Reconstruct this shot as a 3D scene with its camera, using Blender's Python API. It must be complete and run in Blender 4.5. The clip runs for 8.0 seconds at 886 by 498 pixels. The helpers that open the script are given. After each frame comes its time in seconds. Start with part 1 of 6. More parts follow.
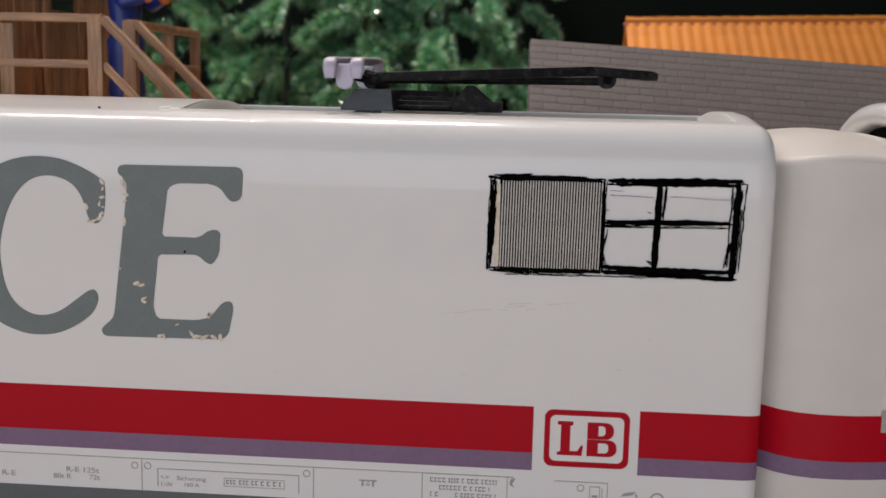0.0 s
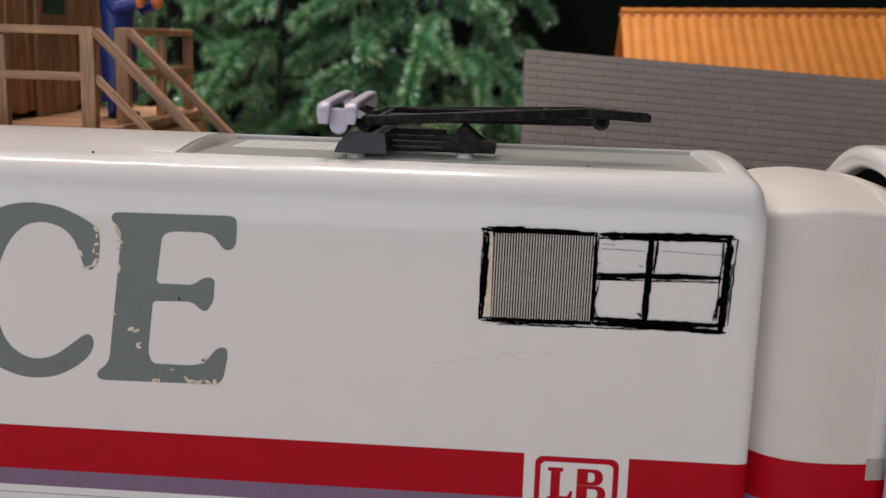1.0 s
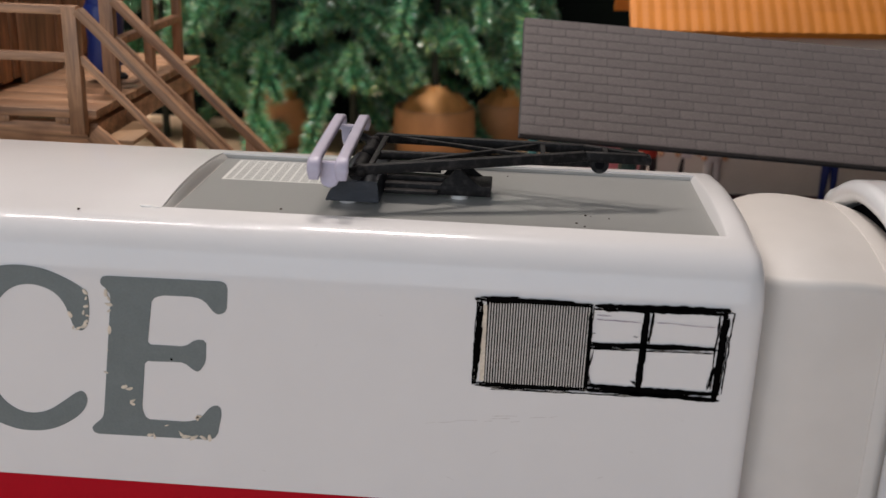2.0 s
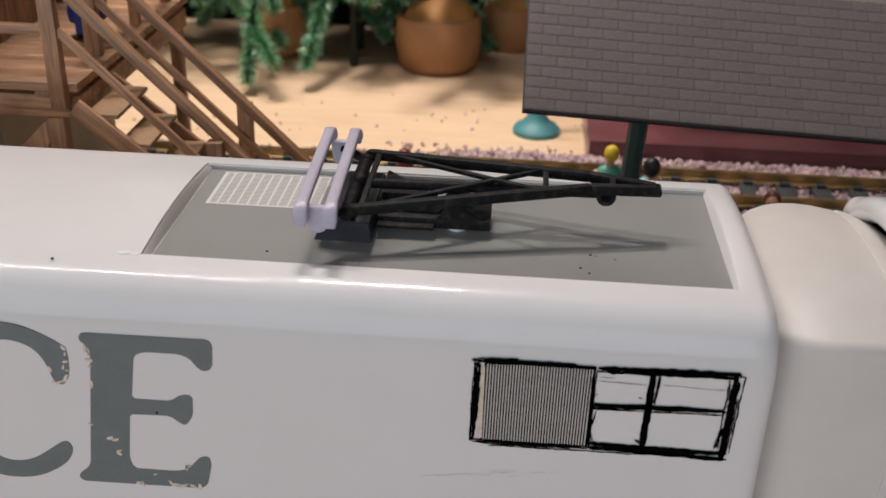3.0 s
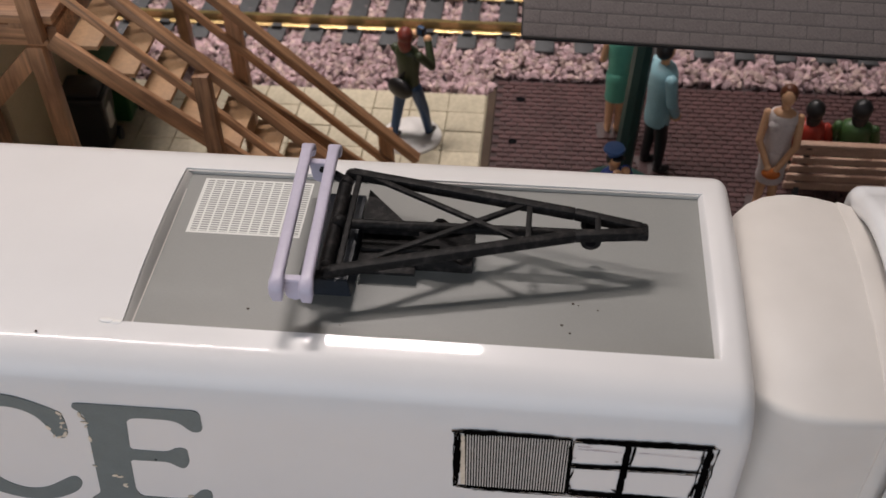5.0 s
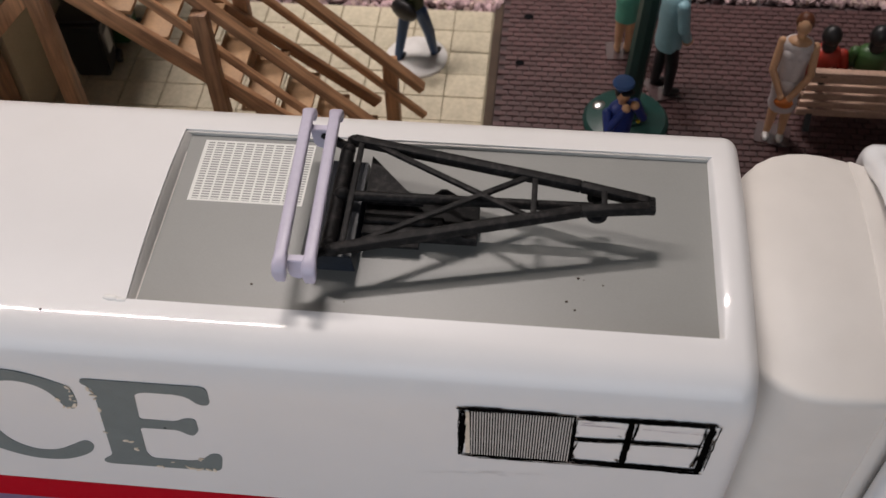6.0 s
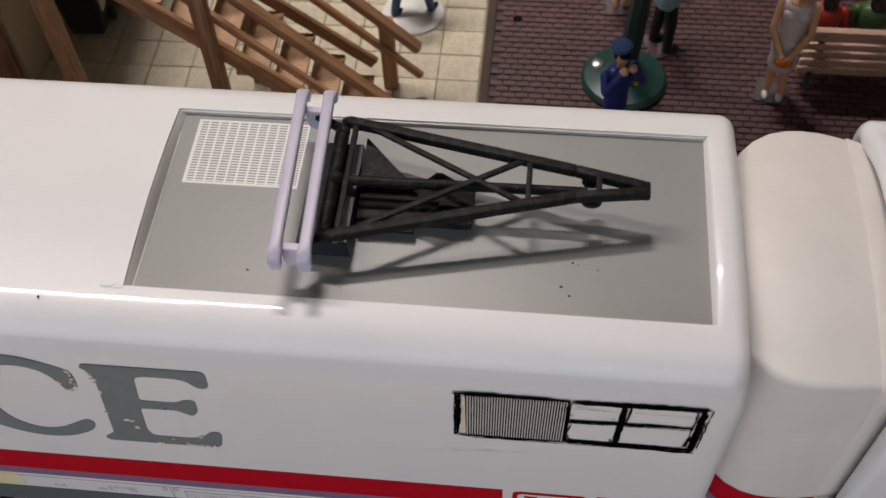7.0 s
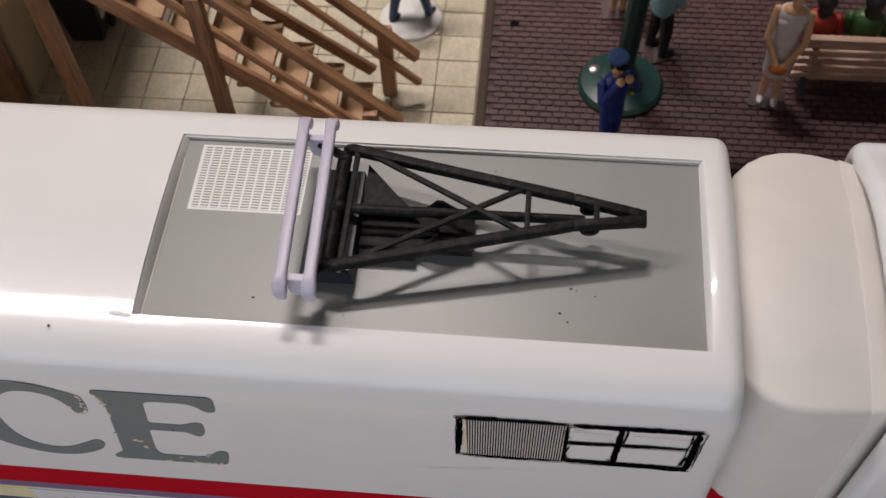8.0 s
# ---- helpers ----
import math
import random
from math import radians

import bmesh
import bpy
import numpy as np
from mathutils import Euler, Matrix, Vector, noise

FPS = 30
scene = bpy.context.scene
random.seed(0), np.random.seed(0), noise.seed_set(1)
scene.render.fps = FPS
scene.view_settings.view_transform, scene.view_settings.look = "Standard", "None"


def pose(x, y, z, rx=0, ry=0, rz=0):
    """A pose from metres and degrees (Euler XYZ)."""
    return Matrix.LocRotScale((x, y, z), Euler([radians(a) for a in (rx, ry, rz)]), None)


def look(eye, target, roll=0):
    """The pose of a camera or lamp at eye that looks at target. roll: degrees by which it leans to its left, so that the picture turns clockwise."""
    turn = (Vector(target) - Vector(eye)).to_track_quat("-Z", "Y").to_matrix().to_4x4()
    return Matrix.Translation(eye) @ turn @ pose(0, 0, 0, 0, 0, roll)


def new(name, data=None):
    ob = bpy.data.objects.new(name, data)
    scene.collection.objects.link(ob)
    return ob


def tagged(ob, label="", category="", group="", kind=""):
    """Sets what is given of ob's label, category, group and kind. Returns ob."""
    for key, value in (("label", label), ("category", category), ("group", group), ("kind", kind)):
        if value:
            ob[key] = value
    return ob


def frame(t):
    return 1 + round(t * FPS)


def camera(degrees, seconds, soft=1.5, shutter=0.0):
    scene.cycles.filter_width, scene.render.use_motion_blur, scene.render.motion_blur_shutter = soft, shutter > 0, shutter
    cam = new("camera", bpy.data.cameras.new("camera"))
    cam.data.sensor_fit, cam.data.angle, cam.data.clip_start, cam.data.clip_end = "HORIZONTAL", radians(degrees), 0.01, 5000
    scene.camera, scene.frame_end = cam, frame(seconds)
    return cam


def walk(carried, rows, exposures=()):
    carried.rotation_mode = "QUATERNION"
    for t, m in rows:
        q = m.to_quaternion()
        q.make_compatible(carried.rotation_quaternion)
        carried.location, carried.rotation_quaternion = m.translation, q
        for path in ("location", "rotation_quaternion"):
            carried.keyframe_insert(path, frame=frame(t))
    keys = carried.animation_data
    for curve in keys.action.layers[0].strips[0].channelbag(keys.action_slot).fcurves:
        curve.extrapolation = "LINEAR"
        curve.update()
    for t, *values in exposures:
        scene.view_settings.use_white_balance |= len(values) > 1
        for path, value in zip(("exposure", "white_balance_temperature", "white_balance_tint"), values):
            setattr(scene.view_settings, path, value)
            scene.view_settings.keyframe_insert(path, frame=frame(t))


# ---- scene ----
cam = camera(44.8, 8.0)
cam.data.dof.use_dof, cam.data.dof.focus_distance, cam.data.dof.aperture_fstop = True, 0.445, 17.0
PATH = [
    (0, (0.026, -0.381, 0.202), (-0.127, 1.59, -0.102), 1.3),
    (0.5, (0.025, -0.38, 0.212), (-0.12, 1.59, -0.1), 1.5),
    (1, (0.025, -0.378, 0.236), (-0.112, 1.579, -0.148), 1.7),
    (1.5, (0.025, -0.369, 0.272), (-0.102, 1.555, -0.259), 1.9),
    (1.7, (0.024, -0.363, 0.288), (-0.102, 1.547, -0.291), 1.9),
    (3, (0.023, -0.304, 0.365), (-0.104, 1.475, -0.54), 1.5),
    (3.5, (0.027, -0.275, 0.388), (-0.113, 1.431, -0.648), 1.0),
    (4, (0.029, -0.246, 0.402), (-0.111, 1.301, -0.857), 0.4),
    (4.5, (0.035, -0.233, 0.432), (-0.114, 1.238, -0.914), -0.5),
    (4.7, (0.036, -0.228, 0.45), (-0.121, 1.231, -0.909), -0.9),
    (6, (0.035, -0.189, 0.493), (-0.132, 1.055, -1.063), -2.4),
    (6.5, (0.035, -0.176, 0.497), (-0.13, 1.005, -1.109), -2.8),
    (7, (0.036, -0.173, 0.506), (-0.125, 0.964, -1.132), -3.0),
    (7.5, (0.031, -0.169, 0.517), (-0.122, 0.947, -1.135), -3.0),
    (8, (0.034, -0.162, 0.524), (-0.118, 0.935, -1.141), -3.2),
]
walk(cam, [(t, look(eye, target, roll)) for t, eye, target, roll in PATH],
     exposures=[(0.0, 0.04, 6850, 19), (1.0, 0.03, 6900, 19), (1.5, 0.01, 6800, 18), (2.8, -0.06, 6650, 18), (4.5, -0.09, 6600, 18), (8.0, -0.13, 6600, 18)])

# ---- light, world ----
def look_at_lamp(name, x0, x1, y, z, width, watts, colour):
    """A fluorescent ceiling tube: the lamp hangs just under its fixture and shines down."""
    data = bpy.data.lights.new(name, "AREA")
    data.shape, data.size, data.size_y = "RECTANGLE", x1 - x0, width
    data.energy, data.color = watts, colour
    ob = new(name, data)
    ob.matrix_world = pose((x0 + x1) / 2, y, z, 0, 0, 0)
    return ob


WARM = (1.0, 0.955, 0.895)
TUBES = ((-1.90, -0.62, 0.48, 0.03, 7.0), (-1.30, -0.43, 0.50, 0.03, 10.0), (-0.40, -0.06, 0.84, 0.06, 17.0), (-1.60, -0.47, -2.20, 0.03, 1.5), (-0.25, 0.03, -2.20, 0.03, 0.6), (-0.90, -0.68, 1.50, 0.015, 0.16))
for tx0, tx1, ty, tw, tp in TUBES:
    look_at_lamp("tube_light_lamp", tx0, tx1, ty, 1.78, tw, tp, WARM)
# unseen fill lamps, added to brighten the trees and the right-hand scenery
AIMED = (((-0.45, 0.50, 1.86), (-0.24, 0.78, 0.10), 96.0, 36), ((0.50, 0.50, 1.86), (0.25, 0.98, 0.10), 15.0, 40))
for eye, aim, sp, cone in AIMED:
    data = bpy.data.lights.new("spotlight_lamp", "SPOT")
    data.energy, data.color, data.shadow_soft_size = sp, WARM, 0.12
    data.spot_size, data.spot_blend = radians(cone), 0.7
    new("spotlight_lamp", data).matrix_world = look(eye, aim)

# daylight through the wide window behind the camera
sky_data = bpy.data.lights.new("window_daylight", "AREA")
sky_data.shape, sky_data.size, sky_data.size_y = "RECTANGLE", 3.7, 1.9
sky_data.energy, sky_data.color = 58.0, (0.78, 0.90, 1.0)
sky_lamp = new("window_daylight", sky_data)
sky_lamp.matrix_world = pose(-0.90, -2.93, 0.90, 90, 0, 0)

world = bpy.data.worlds.new("world")
world.use_nodes = True
world.node_tree.nodes["Background"].inputs[0].default_value = (0.9, 0.93, 1.0, 1)
world.node_tree.nodes["Background"].inputs[1].default_value = 0.001
scene.world = world


# ---- materials ----
def material(name, colour, rough=0.5, metal=0.0, vary=0.12, scale=60.0, fine=600.0, bump=0.0, coat=0.0,
             stain=None, stain_amount=0.0, island=0.0, obj=0.0, stretch=(1, 1, 1), bump_scale=None, spec=0.5, sheen=1.0, grain=None, graze=0.0):
    """Principled surface with variation at two scales, optional stains, bump, and a random shade per piece."""
    m = bpy.data.materials.new(name)
    m.use_nodes = True
    nt = m.node_tree
    n, l = nt.nodes, nt.links
    bsdf = n["Principled BSDF"]
    bsdf.inputs["Roughness"].default_value = rough
    bsdf.inputs["Metallic"].default_value = metal
    bsdf.inputs["Coat Weight"].default_value = coat
    bsdf.inputs["Coat Roughness"].default_value = 0.045
    bsdf.inputs["Specular IOR Level"].default_value = spec
    # sheen weight: the surface turns paler when seen at a low angle
    bsdf.inputs["Sheen Weight"].default_value = graze
    bsdf.inputs["Sheen Roughness"].default_value = 0.45
    bsdf.inputs["Sheen Tint"].default_value = (1.0, 0.98, 0.93, 1)
    tc = n.new("ShaderNodeTexCoord")
    mp = n.new("ShaderNodeMapping")
    mp.inputs["Scale"].default_value = stretch
    if grain is not None:                  # long fibres at this slope, degrees down from x
        mp.vector_type = "TEXTURE"
        mp.inputs["Rotation"].default_value = (0, radians(grain), 0)
        mp.inputs["Scale"].default_value = (14, 1, 1)
    l.new(tc.outputs["Object"], mp.inputs["Vector"])
    big = n.new("ShaderNodeTexNoise")
    big.inputs["Scale"].default_value, big.inputs["Detail"].default_value = scale, 4
    small = n.new("ShaderNodeTexNoise")
    small.inputs["Scale"].default_value, small.inputs["Detail"].default_value = fine, 3
    for t in (big, small):
        l.new(mp.outputs["Vector"], t.inputs["Vector"])
    add = n.new("ShaderNodeMath")
    add.operation = "ADD"
    l.new(big.outputs["Fac"], add.inputs[0])
    l.new(small.outputs["Fac"], add.inputs[1])
    rng = n.new("ShaderNodeMapRange")
    rng.inputs["From Min"].default_value, rng.inputs["From Max"].default_value = 0.6, 1.4
    rng.inputs["To Min"].default_value, rng.inputs["To Max"].default_value = 1 - vary, 1 + vary
    l.new(add.outputs[0], rng.inputs["Value"])
    value = rng.outputs["Result"]

    def times(a, socket, low, high):
        r = n.new("ShaderNodeMapRange")
        r.inputs["To Min"].default_value, r.inputs["To Max"].default_value = low, high
        l.new(socket, r.inputs["Value"])
        k = n.new("ShaderNodeMath")
        k.operation = "MULTIPLY"
        l.new(a, k.inputs[0])
        l.new(r.outputs["Result"], k.inputs[1])
        return k.outputs[0]

    if island:
        g = n.new("ShaderNodeNewGeometry")
        value = times(value, g.outputs["Random Per Island"], 1 - island, 1 + island)
    if obj:
        g = n.new("ShaderNodeObjectInfo")
        value = times(value, g.outputs["Random"], 1 - obj, 1 + obj)
    hsv = n.new("ShaderNodeHueSaturation")
    hsv.inputs["Color"].default_value = (*colour, 1)
    l.new(value, hsv.inputs["Value"])
    out = hsv.outputs["Color"]
    if stain:
        sn = n.new("ShaderNodeTexNoise")
        sn.inputs["Scale"].default_value, sn.inputs["Detail"].default_value = scale * 0.45, 6
        l.new(tc.outputs["Object"], sn.inputs["Vector"])
        sr = n.new("ShaderNodeMapRange")
        sr.inputs["From Min"].default_value, sr.inputs["From Max"].default_value = 0.5, 0.75
        sr.inputs["To Max"].default_value = stain_amount
        l.new(sn.outputs["Fac"], sr.inputs["Value"])
        mix = n.new("ShaderNodeMix")
        mix.data_type = "RGBA"
        l.new(sr.outputs["Result"], mix.inputs[0])
        l.new(out, mix.inputs[6])
        mix.inputs[7].default_value = (*stain, 1)
        out = mix.outputs[2]
    l.new(out, bsdf.inputs["Base Color"])
    rr = n.new("ShaderNodeMapRange")
    rr.inputs["To Min"].default_value, rr.inputs["To Max"].default_value = max(0.03, rough - 0.08 * sheen), min(1, rough + 0.1 * sheen)
    l.new(small.outputs["Fac"], rr.inputs["Value"])
    l.new(rr.outputs["Result"], bsdf.inputs["Roughness"])
    if bump:
        b = n.new("ShaderNodeBump")
        b.inputs["Strength"].default_value, b.inputs["Distance"].default_value = min(1, bump), 0.0006
        if bump_scale:
            bn = n.new("ShaderNodeTexNoise")
            bn.inputs["Scale"].default_value = bump_scale
            l.new(mp.outputs["Vector"], bn.inputs["Vector"])
            l.new(bn.outputs["Fac"], b.inputs["Height"])
        else:
            l.new(small.outputs["Fac"], b.inputs["Height"])
        l.new(b.outputs["Normal"], bsdf.inputs["Normal"])
    return m


WHITE = material("white_plastic", (0.725, 0.714, 0.704), 0.30, vary=0.02, scale=18, fine=45, spec=0.2, sheen=0.1, coat=0.42, stain=(0.6, 0.56, 0.50), stain_amount=0.10)
CREAM = material("yellowed_plastic", (0.645, 0.612, 0.572), 0.4, vary=0.03, scale=30, fine=60, spec=0.2, sheen=0.2, stain=(0.55, 0.48, 0.41), stain_amount=0.2)
ROOFGREY = material("grey_roof_paint", (0.240, 0.242, 0.227), 0.36, coat=0.06, graze=0.30, vary=0.05, scale=40, fine=1400, bump=0.06, stain=(0.2, 0.2, 0.19), stain_amount=0.15)
SLOPEGREY = material("pale_grey_paint", (0.47, 0.46, 0.435), 0.42, vary=0.05, scale=40, fine=1400, stain=(0.3, 0.29, 0.27), stain_amount=0.2)
LETTER = material("grey_transfer", (0.155, 0.183, 0.183), 0.45, spec=0.3, vary=0.10, scale=120, fine=1200)
FLAKE = material("bare_patch", (0.66, 0.58, 0.47), 0.5, vary=0.2, scale=300)
RED = material("red_stripe", (0.42, 0.002, 0.012), 0.45, vary=0.06, scale=60, spec=0.15)
PURPLE = material("purple_stripe", (0.20, 0.130, 0.215), 0.35, vary=0.1, scale=60, spec=0.25)
INK = material("black_ink", (0.0022, 0.002, 0.002), 0.9, vary=0.2, scale=300, spec=0.02)
PRINT = material("grey_print", (0.33, 0.33, 0.32), 0.5, vary=0.2, scale=300)
SKIRT = material("dark_grey_skirt", (0.10, 0.115, 0.12), 0.45, vary=0.1)
YELLOWTAPE = material("yellowed_label", (0.68, 0.60, 0.36), 0.5, vary=0.1)
FOIL = material("grille_foil", (0.57, 0.55, 0.52), 0.4, vary=0.1, scale=200)
VENT = material("vent_white_print", (0.68, 0.68, 0.64), 0.4, vary=0.05)
BLACKPLASTIC = material("black_plastic", (0.009, 0.0085, 0.0085), 0.5, vary=0.4, scale=700, fine=2500, bump=0.3, bump_scale=1500, stain=(0.065, 0.058, 0.055), stain_amount=0.5, spec=0.13)
NAVYPLASTIC = material("blue_black_plastic", (0.010, 0.014, 0.021), 0.4, vary=0.3, scale=200, bump=0.2)
LILAC = material("lilac_plastic", (0.47, 0.435, 0.53), 0.38, vary=0.06, scale=120, bump=0.03)
STUD = material("white_stud", (0.78, 0.77, 0.74), 0.35, vary=0.03)
# near-black that paints the shade inside gaps and holes
GAPSHADE = material("dark_gap", (0.004, 0.004, 0.005), 0.8, vary=0.2, spec=0.05)
COACH = material("white_coach_plastic", (0.74, 0.75, 0.76), 0.2, vary=0.03, scale=20, fine=50, coat=0.5)
WOOD, WOOD_LONG, WOOD_SLOPE = [material("brown_model_wood", (0.37, 0.194, 0.098), 0.5, vary=0.6, scale=130, fine=520, bump=0.5, obj=0.22, grain=g,
                                        stain=(0.19, 0.085, 0.042), stain_amount=0.55) for g in (90, 0, 45.4)]
TREADWOOD = material("pale_tread_wood", (0.42, 0.25, 0.13), 0.6, vary=0.2, scale=90, fine=500, bump=0.2, obj=0.12)
TILE = material("cream_tile", (0.46, 0.405, 0.295), 0.5, vary=0.24, scale=40, fine=400, bump=0.15, obj=0.10, stain=(0.26, 0.22, 0.13), stain_amount=0.55)
GROUT = material("dark_grout", (0.27, 0.235, 0.165), 0.8, vary=0.3)
BRICK = material("purple_brick", (0.080, 0.037, 0.037), 0.5, vary=0.2, scale=80, fine=500, bump=0.2, obj=0.16, island=0.16)
MORTAR = material("brick_mortar", (0.036, 0.019, 0.019), 0.7, vary=0.2)
STONE = material("pink_ballast", (0.40, 0.280, 0.292), 0.75, vary=0.25, scale=120, fine=800, bump=0.4, island=0.42)
STONE_TAN = material("tan_ballast", (0.46, 0.345, 0.315), 0.75, vary=0.25, scale=120, fine=800, bump=0.4, island=0.35)
BED = material("ballast_bed", (0.085, 0.062, 0.066), 0.9, vary=0.4, scale=200, fine=900, bump=0.6)
BRASS = material("brass_rail", (0.50, 0.36, 0.16), 0.3, metal=0.9, vary=0.2, scale=60, fine=500, stain=(0.20, 0.13, 0.06), stain_amount=0.6)
SLEEPER = material("dark_sleeper", (0.042, 0.044, 0.047), 0.6, vary=0.3, scale=150, bump=0.3, obj=0.1)
PLY = material("plywood", (0.62, 0.445, 0.285), 0.55, vary=0.14, scale=9, fine=60, stretch=(1, 9, 9), stain=(0.46, 0.28, 0.13), stain_amount=0.35, bump=0.04)
SLATE = material("grey_slate", (0.124, 0.104, 0.099), 0.62, graze=0.18, vary=0.25, scale=60, fine=900, bump=0.5, obj=0.06, island=0.06, stain=(0.150, 0.138, 0.134), stain_amount=0.5, spec=0.25)
SLATEGAP = material("slate_joint", (0.058, 0.051, 0.048), 0.8, vary=0.2)
FASCIA = material("black_fascia", (0.012, 0.013, 0.014), 0.5, vary=0.3)
ORANGE = material("orange_tile", (0.44, 0.150, 0.018), 0.6, spec=0.25, vary=0.12, scale=40, fine=500, bump=0.1, obj=0.07)
RUST = material("red_brown_mortar", (0.22, 0.055, 0.018), 0.8, vary=0.25)
HOUSEWALL = material("pale_house_wall", (0.76, 0.69, 0.60), 0.7, vary=0.08, scale=40)
CREAMWALL = material("cream_base_wall", (0.46, 0.385, 0.255), 0.7, vary=0.15, scale=30, stain=(0.3, 0.24, 0.15), stain_amount=0.4)
MAROON = material("maroon_platform", (0.125, 0.033, 0.038), 0.35, vary=0.25, scale=25, coat=0.6, stain=(0.22, 0.10, 0.10), stain_amount=0.4)
TEAL = material("turquoise_cast", (0.05, 0.20, 0.215), 0.5, vary=0.2, scale=120, bump=0.2)
IRON = material("green_iron", (0.010, 0.042, 0.036), 0.35, vary=0.2, scale=90, bump=0.08)
CHROME = material("steel_bolt", (0.6, 0.6, 0.58), 0.3, metal=1.0, vary=0.1)
TERRACOTTA = material("brown_pot", (0.40, 0.20, 0.085), 0.6, vary=0.2, scale=30, bump=0.1, stain=(0.25, 0.12, 0.05), stain_amount=0.4)
SACK = material("orange_sacking", (0.55, 0.26, 0.08), 0.6, vary=0.2, scale=60, bump=0.2)
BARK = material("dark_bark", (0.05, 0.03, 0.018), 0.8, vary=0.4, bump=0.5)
WIRE = material("dark_green_wire", (0.008, 0.014, 0.008), 0.7, vary=0.4)
NEEDLE = material("green_tinsel", (0.092, 0.32, 0.172), 0.28, vary=0.45, scale=14, fine=200, island=0.65, spec=0.8)
NEEDLE2 = material("yellow_green_tinsel", (0.32, 0.44, 0.18), 0.28, vary=0.3, scale=25, fine=200, island=0.6, spec=0.7)
# pale strips that put the needles' glints into colour
GLINT = material("silvery_tinsel", (0.62, 0.74, 0.66), 0.18, metal=0.5, vary=0.2, scale=25, fine=200, island=0.4)
BACKSHEET = material("dark_green_backcloth", (0.0035, 0.006, 0.005), 0.95, vary=0.3, scale=8, spec=0.05)
# unseen north wall, made pale as a reflector for the loco's roof panel
REFLECTWALL = material("pale_wall_paint", (0.55, 0.54, 0.51), 0.7, vary=0.05, scale=3)
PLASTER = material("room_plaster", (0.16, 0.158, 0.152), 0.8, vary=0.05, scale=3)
CARPET = material("room_carpet", (0.09, 0.08, 0.07), 0.9, vary=0.2, scale=12)
TUBEGLOW = bpy.data.materials.new("lit_tube")
TUBEGLOW.use_nodes = True
TUBEGLOW.node_tree.nodes["Principled BSDF"].inputs["Emission Color"].default_value = (1, 0.93, 0.84, 1)
TUBEGLOW.node_tree.nodes["Principled BSDF"].inputs["Emission Strength"].default_value = 5.0
BINBLACK = material("black_bin", (0.012, 0.012, 0.012), 0.4, vary=0.2)
BINGREEN = material("green_bin", (0.012, 0.075, 0.02), 0.4, vary=0.2)
PAPER = material("paper_label", (0.42, 0.41, 0.38), 0.6, vary=0.15)
BENCHWOOD = material("pinkish_bench_wood", (0.44, 0.28, 0.205), 0.5, vary=0.2, scale=80, obj=0.08, bump=0.1)
BENCHIRON = material("black_bench_iron", (0.010, 0.010, 0.011), 0.4, vary=0.2)
WINDOWDARK = material("dark_window_pane", (0.02, 0.022, 0.024), 0.08, vary=0.1)


def paint(name, r, g, b, rough=0.42):
    return material(name, (r, g, b), rough, vary=0.12, scale=150, fine=900, bump=0.06)


SKIN = paint("figure_skin", 0.64, 0.37, 0.21)
P_RED = paint("figure_red", 0.40, 0.035, 0.02)
P_ORANGE = paint("figure_orange", 0.60, 0.16, 0.03)
P_HAIR = paint("figure_auburn", 0.17, 0.03, 0.02)
P_AUBURN = paint("figure_red_brown", 0.13, 0.042, 0.02)
P_BROWN = paint("figure_brown", 0.075, 0.03, 0.017)
P_BLACK = paint("figure_black", 0.008, 0.008, 0.009)
P_BLOND = paint("figure_blond", 0.72, 0.50, 0.03)
P_OLIVE = paint("figure_olive", 0.028, 0.038, 0.014)
P_GREEN = paint("figure_green", 0.035, 0.09, 0.025)
P_JEANS = paint("figure_jeans", 0.022, 0.06, 0.14)
P_MINT = paint("figure_mint", 0.10, 0.39, 0.29)
P_SKY = paint("figure_sky", 0.22, 0.40, 0.45)
P_PEARL = paint("figure_pearl", 0.66, 0.60, 0.60, 0.3)
P_BLUE = paint("figure_blue", 0.012, 0.035, 0.21)
P_CAP = paint("figure_cap_blue", 0.03, 0.09, 0.26)
P_WHITE = paint("figure_white", 0.62, 0.60, 0.58)
P_CYAN = paint("figure_cyan", 0.06, 0.40, 0.42)
P_CLEAR = material("clear_base", (0.075, 0.050, 0.050), 0.15, vary=0.05, coat=0.6)


# ---- mesh helpers ----
def link(name, bm, mats, parent=None, label="", sharp=35):
    me = bpy.data.meshes.new(name)
    bm.normal_update()
    bm.to_mesh(me)
    bm.free()
    for m in mats if isinstance(mats, (list, tuple)) else [mats]:
        me.materials.append(m)
    if sharp:
        me.polygons.foreach_set("use_smooth", [True] * len(me.polygons))
        me.set_sharp_from_angle(angle=radians(sharp))
    ob = new(name, me)
    ob.parent = parent
    if label:
        ob["label"] = label
    return ob


def part(name, bm, mat, parent, label="", sharp=35):
    return link(name, bm, mat, parent, label, sharp)


def thing(name, at=(0, 0, 0), label="", category="", group="", kind="", turn=0.0):
    ob = new(name)
    ob.empty_display_size = 0.01
    ob.matrix_basis = pose(*at, 0, 0, turn)
    return tagged(ob, label, category, group, kind)


